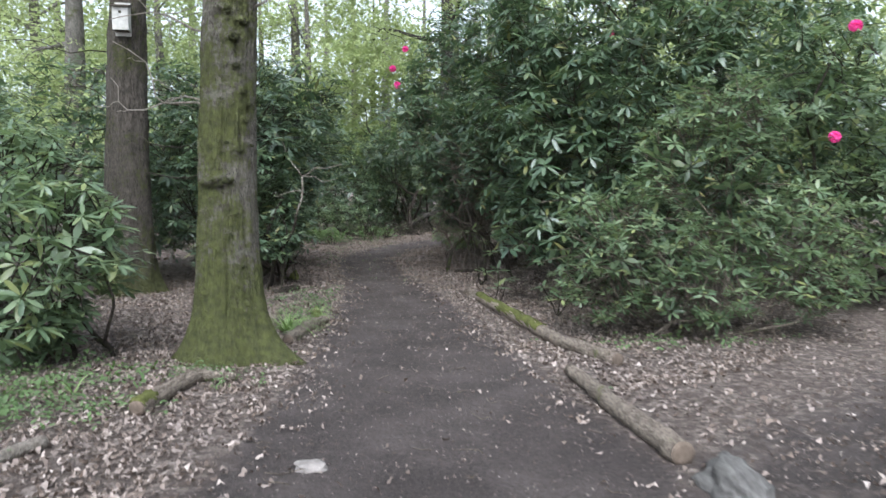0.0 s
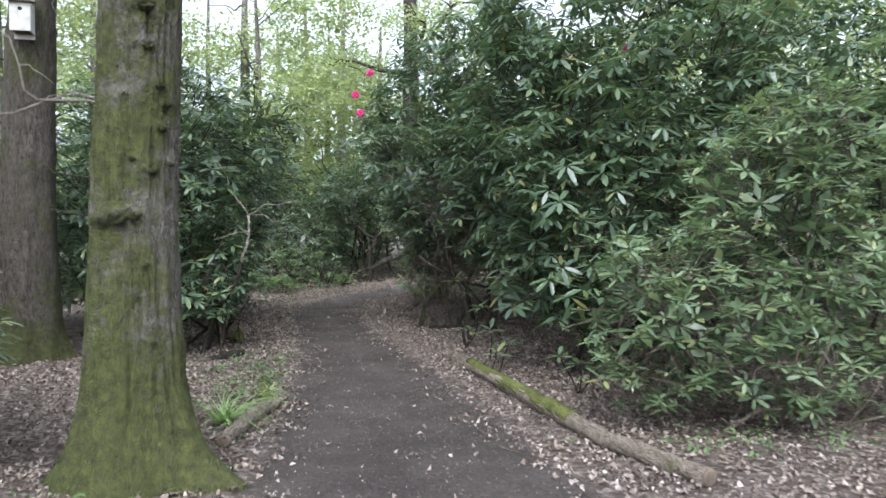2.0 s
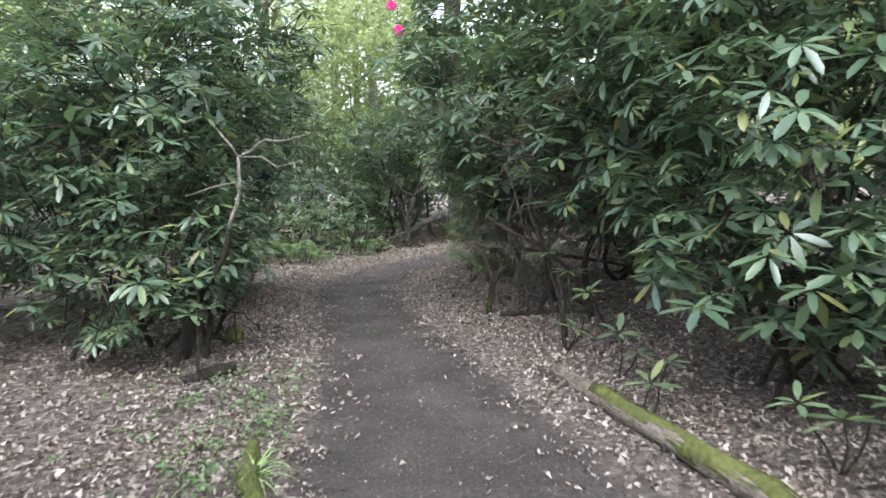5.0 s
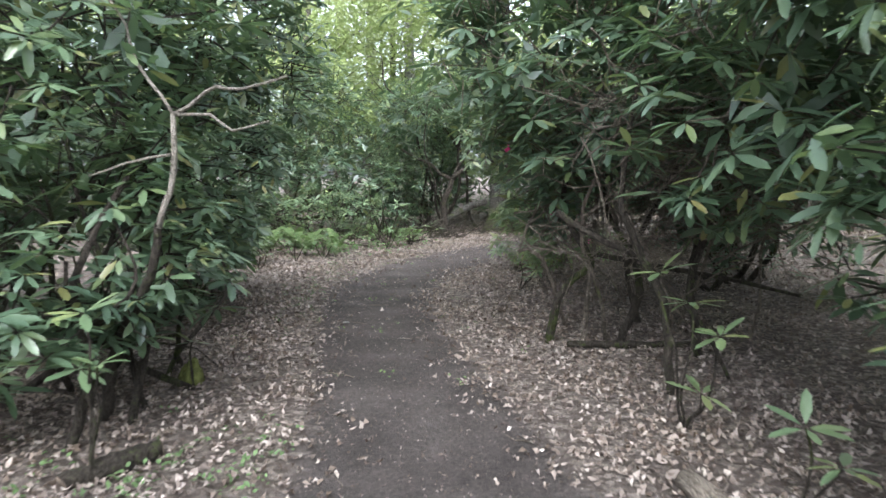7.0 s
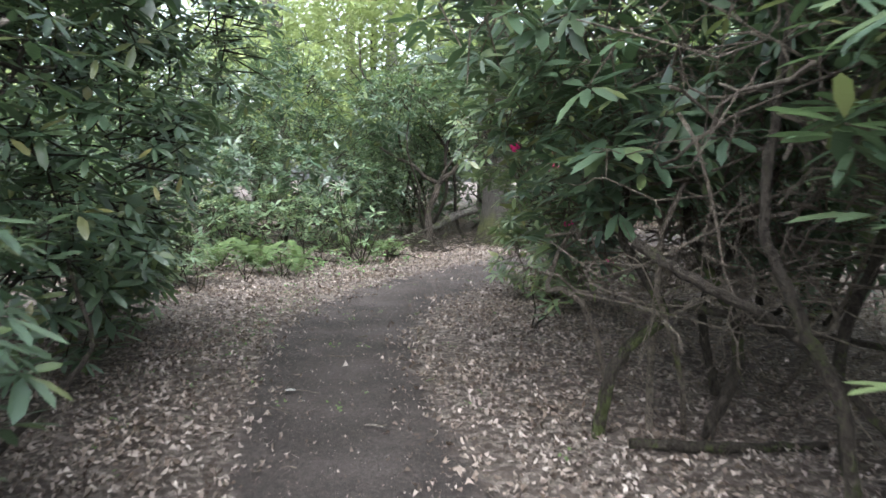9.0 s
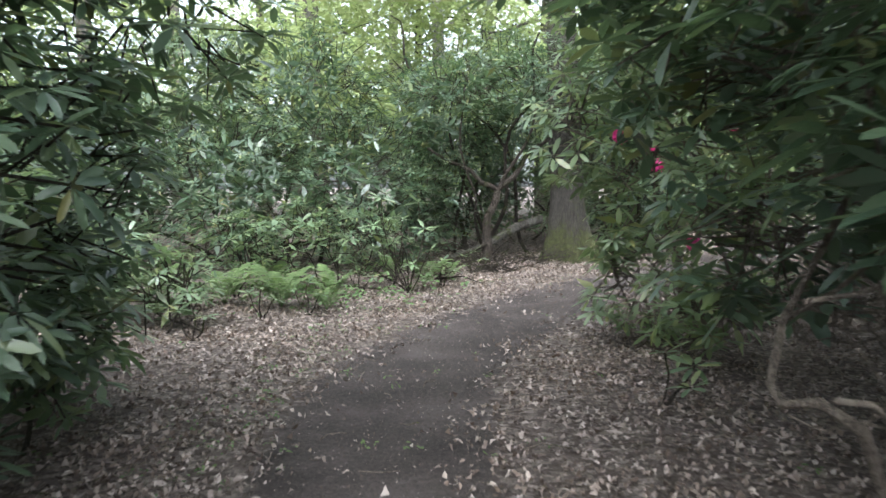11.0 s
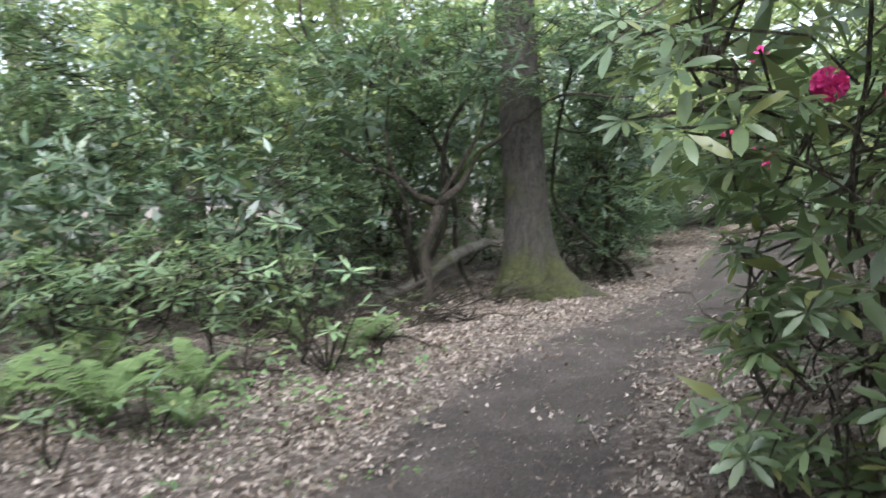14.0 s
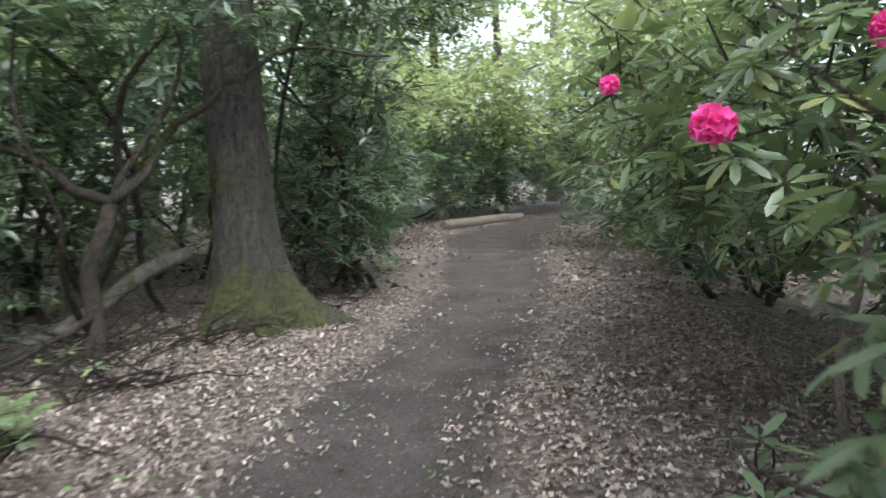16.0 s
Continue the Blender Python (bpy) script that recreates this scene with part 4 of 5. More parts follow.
pale_fork = bush("tall rhododendron with a bleached forked branch", (-2.9, 11.6), [(-2.75, 11.0, 0.95, 0.75, 0.8, 0.65), (-3.0, 11.4, 2.0, 1.0, 1.1, 1.0), (-3.5, 12.6, 2.6, 1.2, 1.2, 1.1), (-2.85, 13.5, 1.15, 0.75, 0.95, 1.05), (-4.3, 11.9, 1.3, 1.0, 1.0, 1.1), (-3.0, 13.5, 2.5, 0.95, 1.0, 0.9), (-2.6, 14.6, 2.2, 0.75, 0.85, 0.8), (-3.1, 14.4, 1.1, 0.7, 0.7, 0.85), (-2.3, 13.0, 2.9, 0.65, 0.8, 0.6), (-2.45, 11.2, 0.75, 0.55, 0.6, 0.5), (-2.9, 10.4, 0.5, 0.6, 0.5, 0.4)], 42, 110, 12, RHODO, WHORLS, 0.86, 260, floor=0.1, stem_r=0.024)
bush("low rhododendron at the path's bend", (-3.5, 15.0), [(-3.25, 14.9, 0.6, 0.5, 0.6, 0.6), (-4.2, 15.4, 0.9, 0.8, 0.8, 0.8)], 36, 111, 6, RHODO_LIGHT, WHORLS, 0.9, 80, floor=0.08, stem_r=0.015)
bush("low light green shrub beside the ferns", (-3.9, 17.75), [(-3.85, 17.75, 0.3, 0.45, 0.35, 0.3), (-4.6, 18.1, 0.5, 0.6, 0.6, 0.5)], 40, 122, 2, RHODO_LIGHT, UPRIGHT, 0.8, 60, floor=0.05, up=0.85, stem_r=0.012)
bush("low leafy rhododendron behind the ferns by the fallen branch", (-2.6, 20.2), [(-2.35, 20.1, 0.5, 0.5, 0.35, 0.4), (-3.1, 20.1, 0.55, 0.55, 0.4, 0.45), (-3.9, 19.9, 0.5, 0.55, 0.45, 0.42)], 42, 123, 3, RHODO_LIGHT, UPRIGHT, 0.75, 60, floor=0.05, up=0.85, stem_r=0.012)
# thicket wall beyond the bend
bush("dense dark thicket beyond the ferns", (-4.5, 22.2), [(-3.0, 21.9, 1.2, 1.2, 1.0, 1.2), (-4.7, 21.6, 1.2, 1.3, 1.1, 1.3), (-6.6, 21.3, 1.3, 1.4, 1.2, 1.4), (-2.2, 22.6, 0.8, 1.0, 0.8, 0.9), (-3.9, 22.9, 2.5, 1.6, 1.1, 1.3)], 48, 112, 9, RHODO, COARSE, 0.64, floor=0.05, core=15)
# sunlight on these tops is put into the lighter leaf colour
bush("thicket of small-leaved evergreen, sunlit tops painted as lighter leaves", (-6.5, 23.5), [(-6.0, 23.2, 2.6, 1.6, 1.2, 1.3), (-8.5, 22.5, 2.0, 1.6, 1.4, 1.9), (-10.5, 20.5, 1.8, 1.6, 1.5, 1.7)], 42, 113, 7, RHODO_LIGHT, COARSE, 0.68, core=15)
bush("tall evergreen thicket behind the leaning stems", (-1.2, 24.4), [(-1.7, 23.6, 2.4, 1.2, 1.0, 1.2), (-0.6, 24.5, 2.7, 1.3, 1.0, 1.2), (-1.6, 24.8, 1.2, 1.5, 1.0, 1.2), (-1.5, 22.3, 2.6, 0.9, 0.6, 0.5), (-0.1, 22.4, 2.7, 0.9, 0.5, 0.55)], 48, 114, 8, RHODO, COARSE, 0.64, floor=0.15, core=15)
bush("evergreen bush hugging the path behind the tree", (1.6, 25.0), [(1.55, 24.6, 1.0, 0.85, 0.9, 1.0), (2.3, 26.4, 1.4, 1.0, 1.2, 1.4), (1.0, 25.6, 2.4, 1.3, 1.1, 1.2), (2.0, 24.4, 3.2, 1.2, 0.9, 0.6), (1.1, 22.9, 2.9, 0.9, 0.7, 0.6), (1.7, 24.0, 2.2, 0.7, 0.7, 0.7)], 48, 115, 9, RHODO, COARSE, 0.64, clear=0.2, floor=0.06, core=15)
bush("far dark thicket across the path's end", (8.0, 38.5), [(6.0, 35.4, 1.6, 1.8, 1.4, 1.7), (8.2, 36.6, 1.8, 1.8, 1.3, 1.9), (10.6, 37.8, 1.9, 2.0, 1.3, 2.0), (8.5, 39.5, 2.6, 2.4, 1.6, 2.2), (13.0, 38.6, 1.9, 2.0, 1.3, 2.0), (12.5, 41.5, 1.7, 2.6, 1.8, 1.7), (17.0, 41.0, 1.8, 2.6, 2.0, 1.8), (4.0, 30.5, 1.5, 1.6, 1.6, 1.5)], 12, 116, 8, RHODO, COARSE, 1.35, twigs=False)
bush("far dark thicket behind the wood's edge", (-12.0, 15.0), [(-11.5, 14.5, 1.4, 2.0, 2.0, 1.4), (-14.0, 19.0, 1.5, 2.4, 2.2, 1.5), (-12.0, 26.0, 1.6, 2.6, 2.0, 1.6), (-3.0, 28.5, 1.6, 2.4, 1.6, 1.6), (-7.5, 27.5, 1.6, 2.4, 1.6, 1.6)], 11, 117, 6, RHODO, COARSE, 1.4, twigs=False)
bush("far dark thicket beyond the clearing", (11.0, 13.0), [(10.0, 10.5, 1.5, 1.8, 1.6, 1.5), (8.5, 13.0, 1.7, 2.0, 1.8, 1.7), (6.0, 12.5, 2.4, 1.8, 1.6, 1.6), (9.5, 18.0, 1.7, 2.2, 2.2, 1.7)], 11, 118, 6, RHODO, COARSE, 1.4, twigs=False)


bush("dark thicket at the bend behind the trunk", (0.5, 27.5), [(-0.5, 26.8, 1.4, 1.4, 1.0, 1.4), (1.2, 28.5, 1.8, 1.4, 1.2, 1.8), (2.8, 29.5, 1.8, 1.3, 1.3, 1.8), (-0.3, 27.0, 3.2, 1.4, 1.0, 1.0)], 16, 119, 6, RHODO_LIGHT, COARSE, 1.12, twigs=False, floor=0.05, core=15)
bush("far thicket closing the end of the path", (14.0, 43.0), [(9.0, 43.5, 2.4, 3.0, 1.6, 2.4), (14.0, 44.0, 2.4, 3.0, 1.6, 2.4), (19.0, 43.0, 2.4, 3.0, 1.6, 2.4), (6.0, 41.0, 2.4, 2.4, 1.6, 2.4), (11.0, 44.0, 5.0, 3.0, 1.6, 1.8), (16.0, 44.0, 5.0, 3.0, 1.6, 1.8)], 7, 120, 5, RHODO_LIGHT, COARSE, 1.7, twigs=False, floor=0.05)


def forked_branch():
    """The bleached, forked dead branch that stands out of the bush."""
    rng = np.random.default_rng(9)
    fork = (-1.98, 10.6, 1.49)
    pieces = [tube(bent((-2.07, 10.6, 0.95), fork, 7, 0.03, rng), np.linspace(0.017, 0.013, 7), 6),
              tube(bent(fork, (-1.42, 10.55, 1.66), 8, 0.06, rng), np.linspace(0.012, 0.006, 8), 5),
              tube(bent(fork, (-1.5, 10.5, 1.45), 7, 0.06, rng), np.linspace(0.010, 0.005, 7), 5),
              tube(bent(fork, (-2.35, 10.7, 2.1), 8, 0.05, rng), np.linspace(0.010, 0.005, 8), 5),
              tube(bent((-2.0, 10.6, 1.3), (-2.35, 10.5, 1.2), 5, 0.06, rng), np.linspace(0.008, 0.004, 5), 5)]
    hold(part("dead_branch", mesh_of("dead_branch", *join(pieces)), PALE_STEM, label="bleached grey forked dead branch"), pale_fork)


forked_branch()


def crooked(parent, name, pts, r0, r1, mat, seed, sides=8):
    """A bent stem through a few places."""
    p = np.array(pts, float)
    s = np.linspace(0, len(p) - 1, 6 * len(p))
    q = np.stack([np.interp(s, range(len(p)), p[:, k]) for k in range(3)], axis=1)
    for _ in range(4):
        q[1:-1] = (q[:-2] + 2 * q[1:-1] + q[2:]) / 4
    q[1:-1] += np.random.default_rng(seed).normal(0, r0 * 0.12, q[1:-1].shape)
    hold(part(name, mesh_of(name, *tube(q, np.linspace(r0, r1, len(q)), sides, True, 0.07, seed)), mat), parent)


# the twisted stems of the overhanging bush, standing free above the litter
for n, (r, line) in enumerate([
        (0.036, [(0.07, 12.9, -0.15), (0.13, 12.93, 0.19), (0.22, 12.93, 0.36), (0.44, 12.95, 0.5), (0.26, 12.93, 0.76), (0.16, 12.95, 0.92), (0.25, 13.0, 1.6)]),
        (0.034, [(0.62, 12.9, -0.15), (0.79, 12.9, 0.27), (0.75, 12.9, 0.5), (0.62, 12.95, 0.75), (0.49, 12.95, 0.95), (0.6, 13.1, 1.7)]),
        (0.028, [(0.66, 11.55, -0.15), (0.63, 11.6, 0.42), (0.47, 11.65, 0.75), (0.36, 11.75, 1.05), (0.5, 11.9, 1.8)]),
        (0.022, [(0.02, 12.1, 0.95), (0.25, 11.95, 0.8), (0.48, 11.9, 0.7), (0.72, 11.85, 0.49), (0.95, 11.8, 0.22), (1.1, 11.8, -0.1)]),
        (0.034, [(1.1, 12.4, -0.15), (1.0, 12.4, 0.5), (1.25, 12.45, 1.0), (1.05, 12.3, 2.0)]),
        (0.03, [(0.95, 13.6, -0.15), (0.8, 13.6, 0.45), (1.05, 13.6, 0.9), (1.4, 13.6, 1.6)]),
        (0.022, [(0.4, 12.8, 0.6), (0.9, 12.6, 0.52), (1.3, 12.4, 0.46), (1.8, 12.4, 0.34)])]):
    crooked(overhang, "stem", line, r, r * 0.55, STEM_BARK, n + 1, 10)
crooked(pale_fork, "stem", [(-2.55, 10.95, -0.12), (-2.42, 10.85, 0.35), (-2.2, 10.7, 0.62), (-2.1, 10.62, 0.8), (-2.07, 10.6, 0.97)], 0.032, 0.018, STEM_BARK, 21)
crooked(pale_fork, "stem", [(-2.5, 10.5, -0.12), (-2.35, 10.45, 0.3), (-2.5, 10.55, 0.7), (-2.3, 10.8, 1.2)], 0.028, 0.015, STEM_BARK, 22)


def dry_tangle():
    """Dry brown side branches that cross under the leaves."""
    rng = np.random.default_rng(77)
    for k in range(150):
        c = np.array((rng.uniform(0.15, 1.5), rng.uniform(11.4, 14.8), rng.uniform(0.6, 1.9)))
        d = rng.normal(0, 1, 3) * (1, 0.9, 0.35)
        d *= rng.uniform(0.35, 0.75) / np.linalg.norm(d)
        line = bent(c - d, c + d, 9, 0.1, rng)
        if off_path(line[:, 0], line[:, 1]).min() < 0.2 or line[:, 2].min() < 0.1:
            continue
        pieces = [tube(line, np.linspace(0.008, 0.0035, 9), 5)]
        for _ in range(6):
            q = line[int(rng.integers(2, 8))]
            e = q + rng.normal(0, 0.16, 3)
            pieces.append(tube(bent(q, e, 5, 0.1, rng), np.linspace(0.004, 0.002, 5), 4))
        hold(part("dry_branch", mesh_of("dry_branch", *join(pieces)), TWIG_BARK, label="dry leafless brown branch"), overhang)


dry_tangle()


def leaning_stems():
    """A dark multi-stemmed small tree beside the trunk at the bend."""
    rng = np.random.default_rng(19)
    root = thing("holly_tree", (-0.95, 22.7, float(ground_z(-0.95, 22.7))), "dark crooked small tree forking low beside the trunk", "tree")
    fork = (-0.84, 22.75, 1.12)
    hold(part("trunk", mesh_of("trunk", *tube(bent((-1.05, 22.7, -0.1), fork, 8, 0.04, rng), np.linspace(0.075, 0.055, 8), 9)), STEM_BARK), root)
    for e, r in (((-1.9, 22.6, 1.75), 0.045), ((0.0, 22.6, 2.0), 0.05), ((-0.3, 22.9, 2.6), 0.03)):
        hold(part("limb", mesh_of("limb", *tube(bent(fork, e, 9, 0.06, rng), np.linspace(r, r * 0.45, 9), 7)), STEM_BARK), root)
    hold(part("limb", mesh_of("limb", *tube(bent((0.0, 22.6, 2.0), (1.2, 22.2, 2.2), 9, 0.05, rng), np.linspace(0.024, 0.01, 9), 6)), STEM_BARK), root)
    hold(part("limb", mesh_of("limb", *tube(bent((-1.0, 22.7, 0.3), (-1.75, 22.3, 0.05), 7, 0.06, rng), np.linspace(0.03, 0.012, 7), 6)), STEM_BARK), root)


leaning_stems()


def brushwood(cx, cy, rx, ry, tall, count, seed, label):
    """A heap of dead crooked branches and twigs on the ground."""
    rng = np.random.default_rng(seed)
    root = thing("brushwood_heap", (cx, cy, float(ground_z(cx, cy))), label, "dead branches", "brushwood under the thicket")
    for k in range(count):
        x, y = cx + rng.uniform(-rx, rx), cy + rng.uniform(-ry, ry)
        z = float(ground_z(x, y))
        ang, le = rng.uniform(0, 6.28), rng.uniform(0.35, 0.95)
        a = np.array((x, y, z + 0.01))
        b = a + (le * math.cos(ang), le * math.sin(ang), rng.uniform(0.0, tall) * (1 if k % 3 else 1.6))
        line = gnarled(a, b, 9, 0.05, rng)
        line[:, 2] = np.maximum(line[:, 2], ground_z(line[:, 0], line[:, 1]) + 0.008)
        if off_path(line[:, 0], line[:, 1]).min() < 0.25:
            continue
        r = rng.uniform(0.005, 0.015)
        pieces = [tube(line, np.linspace(r, r * 0.4, 9), 6, True, 0.06, k)]
        for _ in range(4):
            q = line[int(rng.integers(2, 8))]
            e = q + rng.normal(0, 0.17, 3) * (1, 1, 0.6) + (0, 0, 0.07)
            pieces.append(tube(bent(q, e, 5, 0.1, rng), np.linspace(0.005, 0.002, 5), 4))
        hold(part("branch", mesh_of("branch", *join(pieces)), STEM_BARK), root)


brushwood(-1.3, 22.1, 0.75, 0.4, 0.2, 40, 141, "dark heap of dead branches beside the forking tree")
brushwood(-0.5, 22.9, 0.6, 0.4, 0.35, 34, 142, "dark dead branches piled behind the trunk's foot")
brushwood(1.1, 24.0, 0.6, 0.4, 0.3, 24, 143, "dark dead branches under the evergreen bush")
brushwood(-2.2, 21.3, 0.6, 0.3, 0.16, 24, 144, "low dark brushwood at the thicket's foot")


def log(name, label, pts, radii, mat, seed, ends=None, moss=()):
    rng = np.random.default_rng(seed)
    p = np.array([(x, y, float(ground_z(x, y)) + z) for x, y, z in pts])
    s = np.linspace(0, len(p) - 1, 7 * len(p))
    line = np.stack([np.interp(s, range(len(p)), p[:, k]) for k in range(3)], axis=1)
    for _ in range(3):
        line[1:-1] = (line[:-2] + 2 * line[1:-1] + line[2:]) / 4
    line[1:-1] += rng.normal(0, 0.004, line[1:-1].shape)
    r = np.interp(s, range(len(p)), radii)
    root = thing(name, tuple(p[0]), label, "log", "fallen logs edging the path")
    hold(part("stem", mesh_of("stem", *tube(line, r, 14, True, 0.045, seed)), mat), root)
    for e, rr, dr in ((line[0], r[0], line[0] - line[1]), (line[-1], r[-1], line[-1] - line[-2])):
        dr = dr / np.linalg.norm(dr)
        hold(part("cut_end", mesh_of("cut_end", *tube([e + dr * 0.001, e + dr * 0.005, e + dr * 0.009], [rr * 0.97, rr * 0.95, rr * 0.6], 14)), CUT_WOOD), root)
    for a, b in moss:
        i, j = int(a * (len(line) - 1)), int(b * (len(line) - 1))
        hold(part("moss", mesh_of("moss", *tube(line[i:j] + (0, 0, 0.016), r[i:j] * 0.93, 16, True, 0.13, seed + 1)), MOSS, label="yellow-green moss"), root)
    return root


log("fallen_log", "long curved log, mossy at one end, bare at the other", [(0.33, 10.1, 0.05), (0.6, 8.7, 0.05), (0.88, 7.25, 0.06), (1.02, 6.6, 0.05), (1.34, 5.68, 0.05)], (0.05, 0.06, 0.062, 0.058, 0.055), LOG_BARE, 51, moss=[(0.12, 0.62)])
log("fallen_log", "bare brown log lying along the path's edge", [(0.93, 5.4, 0.05), (1.04, 4.35, 0.05), (1.16, 3.55, 0.05)], (0.045, 0.058, 0.065), LOG_BARE, 52)
log("fallen_log", "short weathered log with a mossy end near the oak", [(-1.82, 4.35, 0.04), (-1.8, 4.8, 0.05), (-1.76, 5.2, 0.04), (-1.5, 5.3, 0.03)], (0.05, 0.055, 0.045, 0.025), LOG_BARE, 53, moss=[(0.0, 0.22)])
log("fallen_log", "grey log edging the path behind the oak", [(-1.42, 6.75, 0.04), (-1.36, 7.4, 0.05), (-1.26, 7.85, 0.05)], (0.05, 0.055, 0.05), LOG_BARE, 54)
# this mossy log shape stands in for a clump of moss and grass
log("fallen_log", "mossy log end standing in for a moss and grass clump", [(-1.3, 7.9, 0.03), (-1.42, 8.25, 0.04), (-1.5, 8.75, 0.02)], (0.035, 0.05, 0.03), LOG_MOSSY, 55)
# dark bark of this small log stands in for a dark hole in the litter
log("fallen_log", "small dark log, its colour standing in for a dark hole", [(-2.3, 10.05, 0.03), (-2.15, 10.2, 0.05), (-2.02, 10.4, 0.05)], (0.04, 0.055, 0.04), STEM_BARK, 56)
log("fallen_log", "pale broken log at the litter's edge", [(-2.3, 3.2, 0.03), (-2.05, 3.75, 0.03)], (0.03, 0.035), PALE_STEM, 57)
log("fallen_log", "long grey fallen trunk behind the leaning stems", [(-1.7, 22.6, 0.06), (-1.1, 23.2, 0.2), (-0.5, 23.9, 0.5), (-0.1, 24.1, 0.62)], (0.04, 0.06, 0.075, 0.07), GREY_BARK, 58)
log("fallen_log", "pale log across the far end of the path", [(7.4, 33.3, 0.1), (9.3, 34.6, 0.11), (11.4, 35.9, 0.1)], (0.12, 0.13, 0.11), LOG_BARE, 59)
log("fallen_log", "dark crooked branch on the leaf litter", [(0.2, 12.75, 0.03), (0.6, 12.65, 0.04), (1.15, 12.7, 0.03)], (0.025, 0.03, 0.02), STEM_BARK, 60)


def lump(name, label, cat, at, size, mat, seed, amp=0.35, flat=0.0):
    bm = bmesh.new()
    bmesh.ops.create_icosphere(bm, subdivisions=4, radius=1)
    for vert in bm.verts:
        n = noise.noise(vert.co * 1.4 + Vector((seed, 0, 0))) + 0.4 * noise.noise(vert.co * 4 + Vector((0, seed, 0)))
        vert.co *= 1 + amp * n
        vert.co = Vector((vert.co.x * size[0], vert.co.y * size[1], max(vert.co.z, -0.4) * size[2]))
    me = bpy.data.meshes.new(name)
    bm.to_mesh(me)
    bm.free()
    me.polygons.foreach_set("use_smooth", np.ones(len(me.polygons), bool))
    ob = part(name, me, mat)
    ob.location = (at[0], at[1], float(ground_z(*at)) + 0.2 * size[2])
    return tagged(ob, label, cat)


lump("stone", "pale flat stone set in the trodden path", "stone", (-0.65, 3.55), (0.085, 0.07, 0.022), STONE, 3)
lump("tree_stump", "grey weathered stump at the log's end", "stump", (1.27, 3.2), (0.12, 0.24, 0.1), GREY_WOOD, 8, 0.45)
lump("tree_stump", "small mossy stump among the leaves", "stump", (-2.33, 11.67), (0.07, 0.08, 0.12), MOSS, 11)


# ---- low plants ----


def frond_mesh(seed, length):
    rng = np.random.default_rng(seed)
    s = np.linspace(0, 1, 16)
    line = np.stack([0 * s, length * (s - 0.15 * s * s), length * (1.25 * s - 0.85 * s * s)], axis=1)
    out = [tube(line, np.linspace(0.004, 0.001, 16), 3)]
    for k in range(26):
        t = 0.14 + 0.85 * k / 26
        w = length * 0.21 * math.sin(math.pi * min(1, 0.22 + 0.78 * t)) + 0.008
        c = np.array([np.interp(t, s, line[:, j]) for j in range(3)])
        for side in (-1, 1):
            one = leaf(w, length * 0.042, 0.15, 0.05, (0, 0.3, 0.7, 1.0), (0.6, 1.0, 0.7, 0))
            v, f = spun(one, rng.normal(0.0, 0.1), -side * (math.pi / 2 - 0.35))
            out.append((v + c, f))
    return mesh_of("frond", *join(out))


FRONDS = [frond_mesh(70 + k, 0.62) for k in range(3)]
for me in FRONDS:
    me.materials.append(FERN)


def fern(x, y, size, count, seed):
    rng = np.random.default_rng(seed)
    root = thing("fern", (x, y, float(ground_z(x, y))), "bright green fern with arching fronds", "fern", "ferns below the thicket")
    for k in range(count):
        ob = new("frond", FRONDS[k % 3])
        ob.parent = root
        ob.matrix_basis = pose(0, 0, 0.02, rng.uniform(2, 28), 0, 360 * k / count + rng.uniform(-15, 15)) @ Matrix.Scale(size * rng.uniform(0.75, 1.1), 4)


for n, (x, y, s, c) in enumerate([(-3.1, 18.75, 1.0, 12), (-3.75, 18.9, 0.85, 9), (-2.7, 19.3, 0.7, 8), (-1.75, 20.1, 0.8, 8), (-2.2, 20.6, 0.7, 7), (-4.6, 19.2, 0.8, 9), (-3.5, 19.8, 0.8, 9), (-2.6, 18.6, 0.6, 8), (-1.5, 20.9, 0.6, 7)]):
    fern(x, y, s, c, 80 + n)


def seedling(x, y, marks, mat, seed, label):
    """A young shoot: a thin stem with rings of leaves at given heights."""
    rng = np.random.default_rng(seed)
    z0 = float(ground_z(x, y))
    root = thing("rhododendron_seedling", (x, y, z0), label, "shrub", "young rhododendron shoots")
    for k, (dx, dy, h, s) in enumerate(marks):
        hold(part("stem", mesh_of("stem", *tube(bent((x, y, z0 - 0.02), (x + dx, y + dy, z0 + h), 7, 0.05, rng), np.linspace(0.009, 0.005, 7), 5)), STEM_BARK), root)
        tpl = UPRIGHT[k % 3]
        ob = part("leaf_rosette", mesh_of("leaf_rosette", *tpl), mat)
        ob.matrix_basis = pose(x + dx, y + dy, z0 + h, rng.uniform(-12, 12), rng.uniform(-12, 12), rng.uniform(0, 360)) @ Matrix.Scale(s, 4)
        hold(ob, root)


PALE_TEXT = "low shrub with pale new leaf rosettes"
seedling(-1.9, 19.85, [(0.13, -0.1, 1.05, 0.95), (-0.3, -0.1, 1.1, 0.95), (-0.05, -0.15, 0.85, 0.8), (0.2, -0.15, 0.75, 0.9), (-0.38, -0.2, 0.8, 0.9), (-0.15, -0.2, 0.6, 0.9), (0.25, -0.1, 0.5, 0.8), (0.05, -0.2, 0.35, 0.8), (-0.3, -0.15, 0.45, 0.8)], RHODO_PALE, 201, PALE_TEXT)
GREEN_TEXT = "young rhododendron shoot with light green leaves rising from the litter"
seedling(0.55, 10.9, [(-0.13, 0.05, 0.82, 0.95), (0.02, 0.0, 0.67, 0.9), (0.16, -0.05, 0.5, 0.9), (0.05, -0.12, 0.22, 0.95)], RHODO_BRIGHT, 202, GREEN_TEXT)
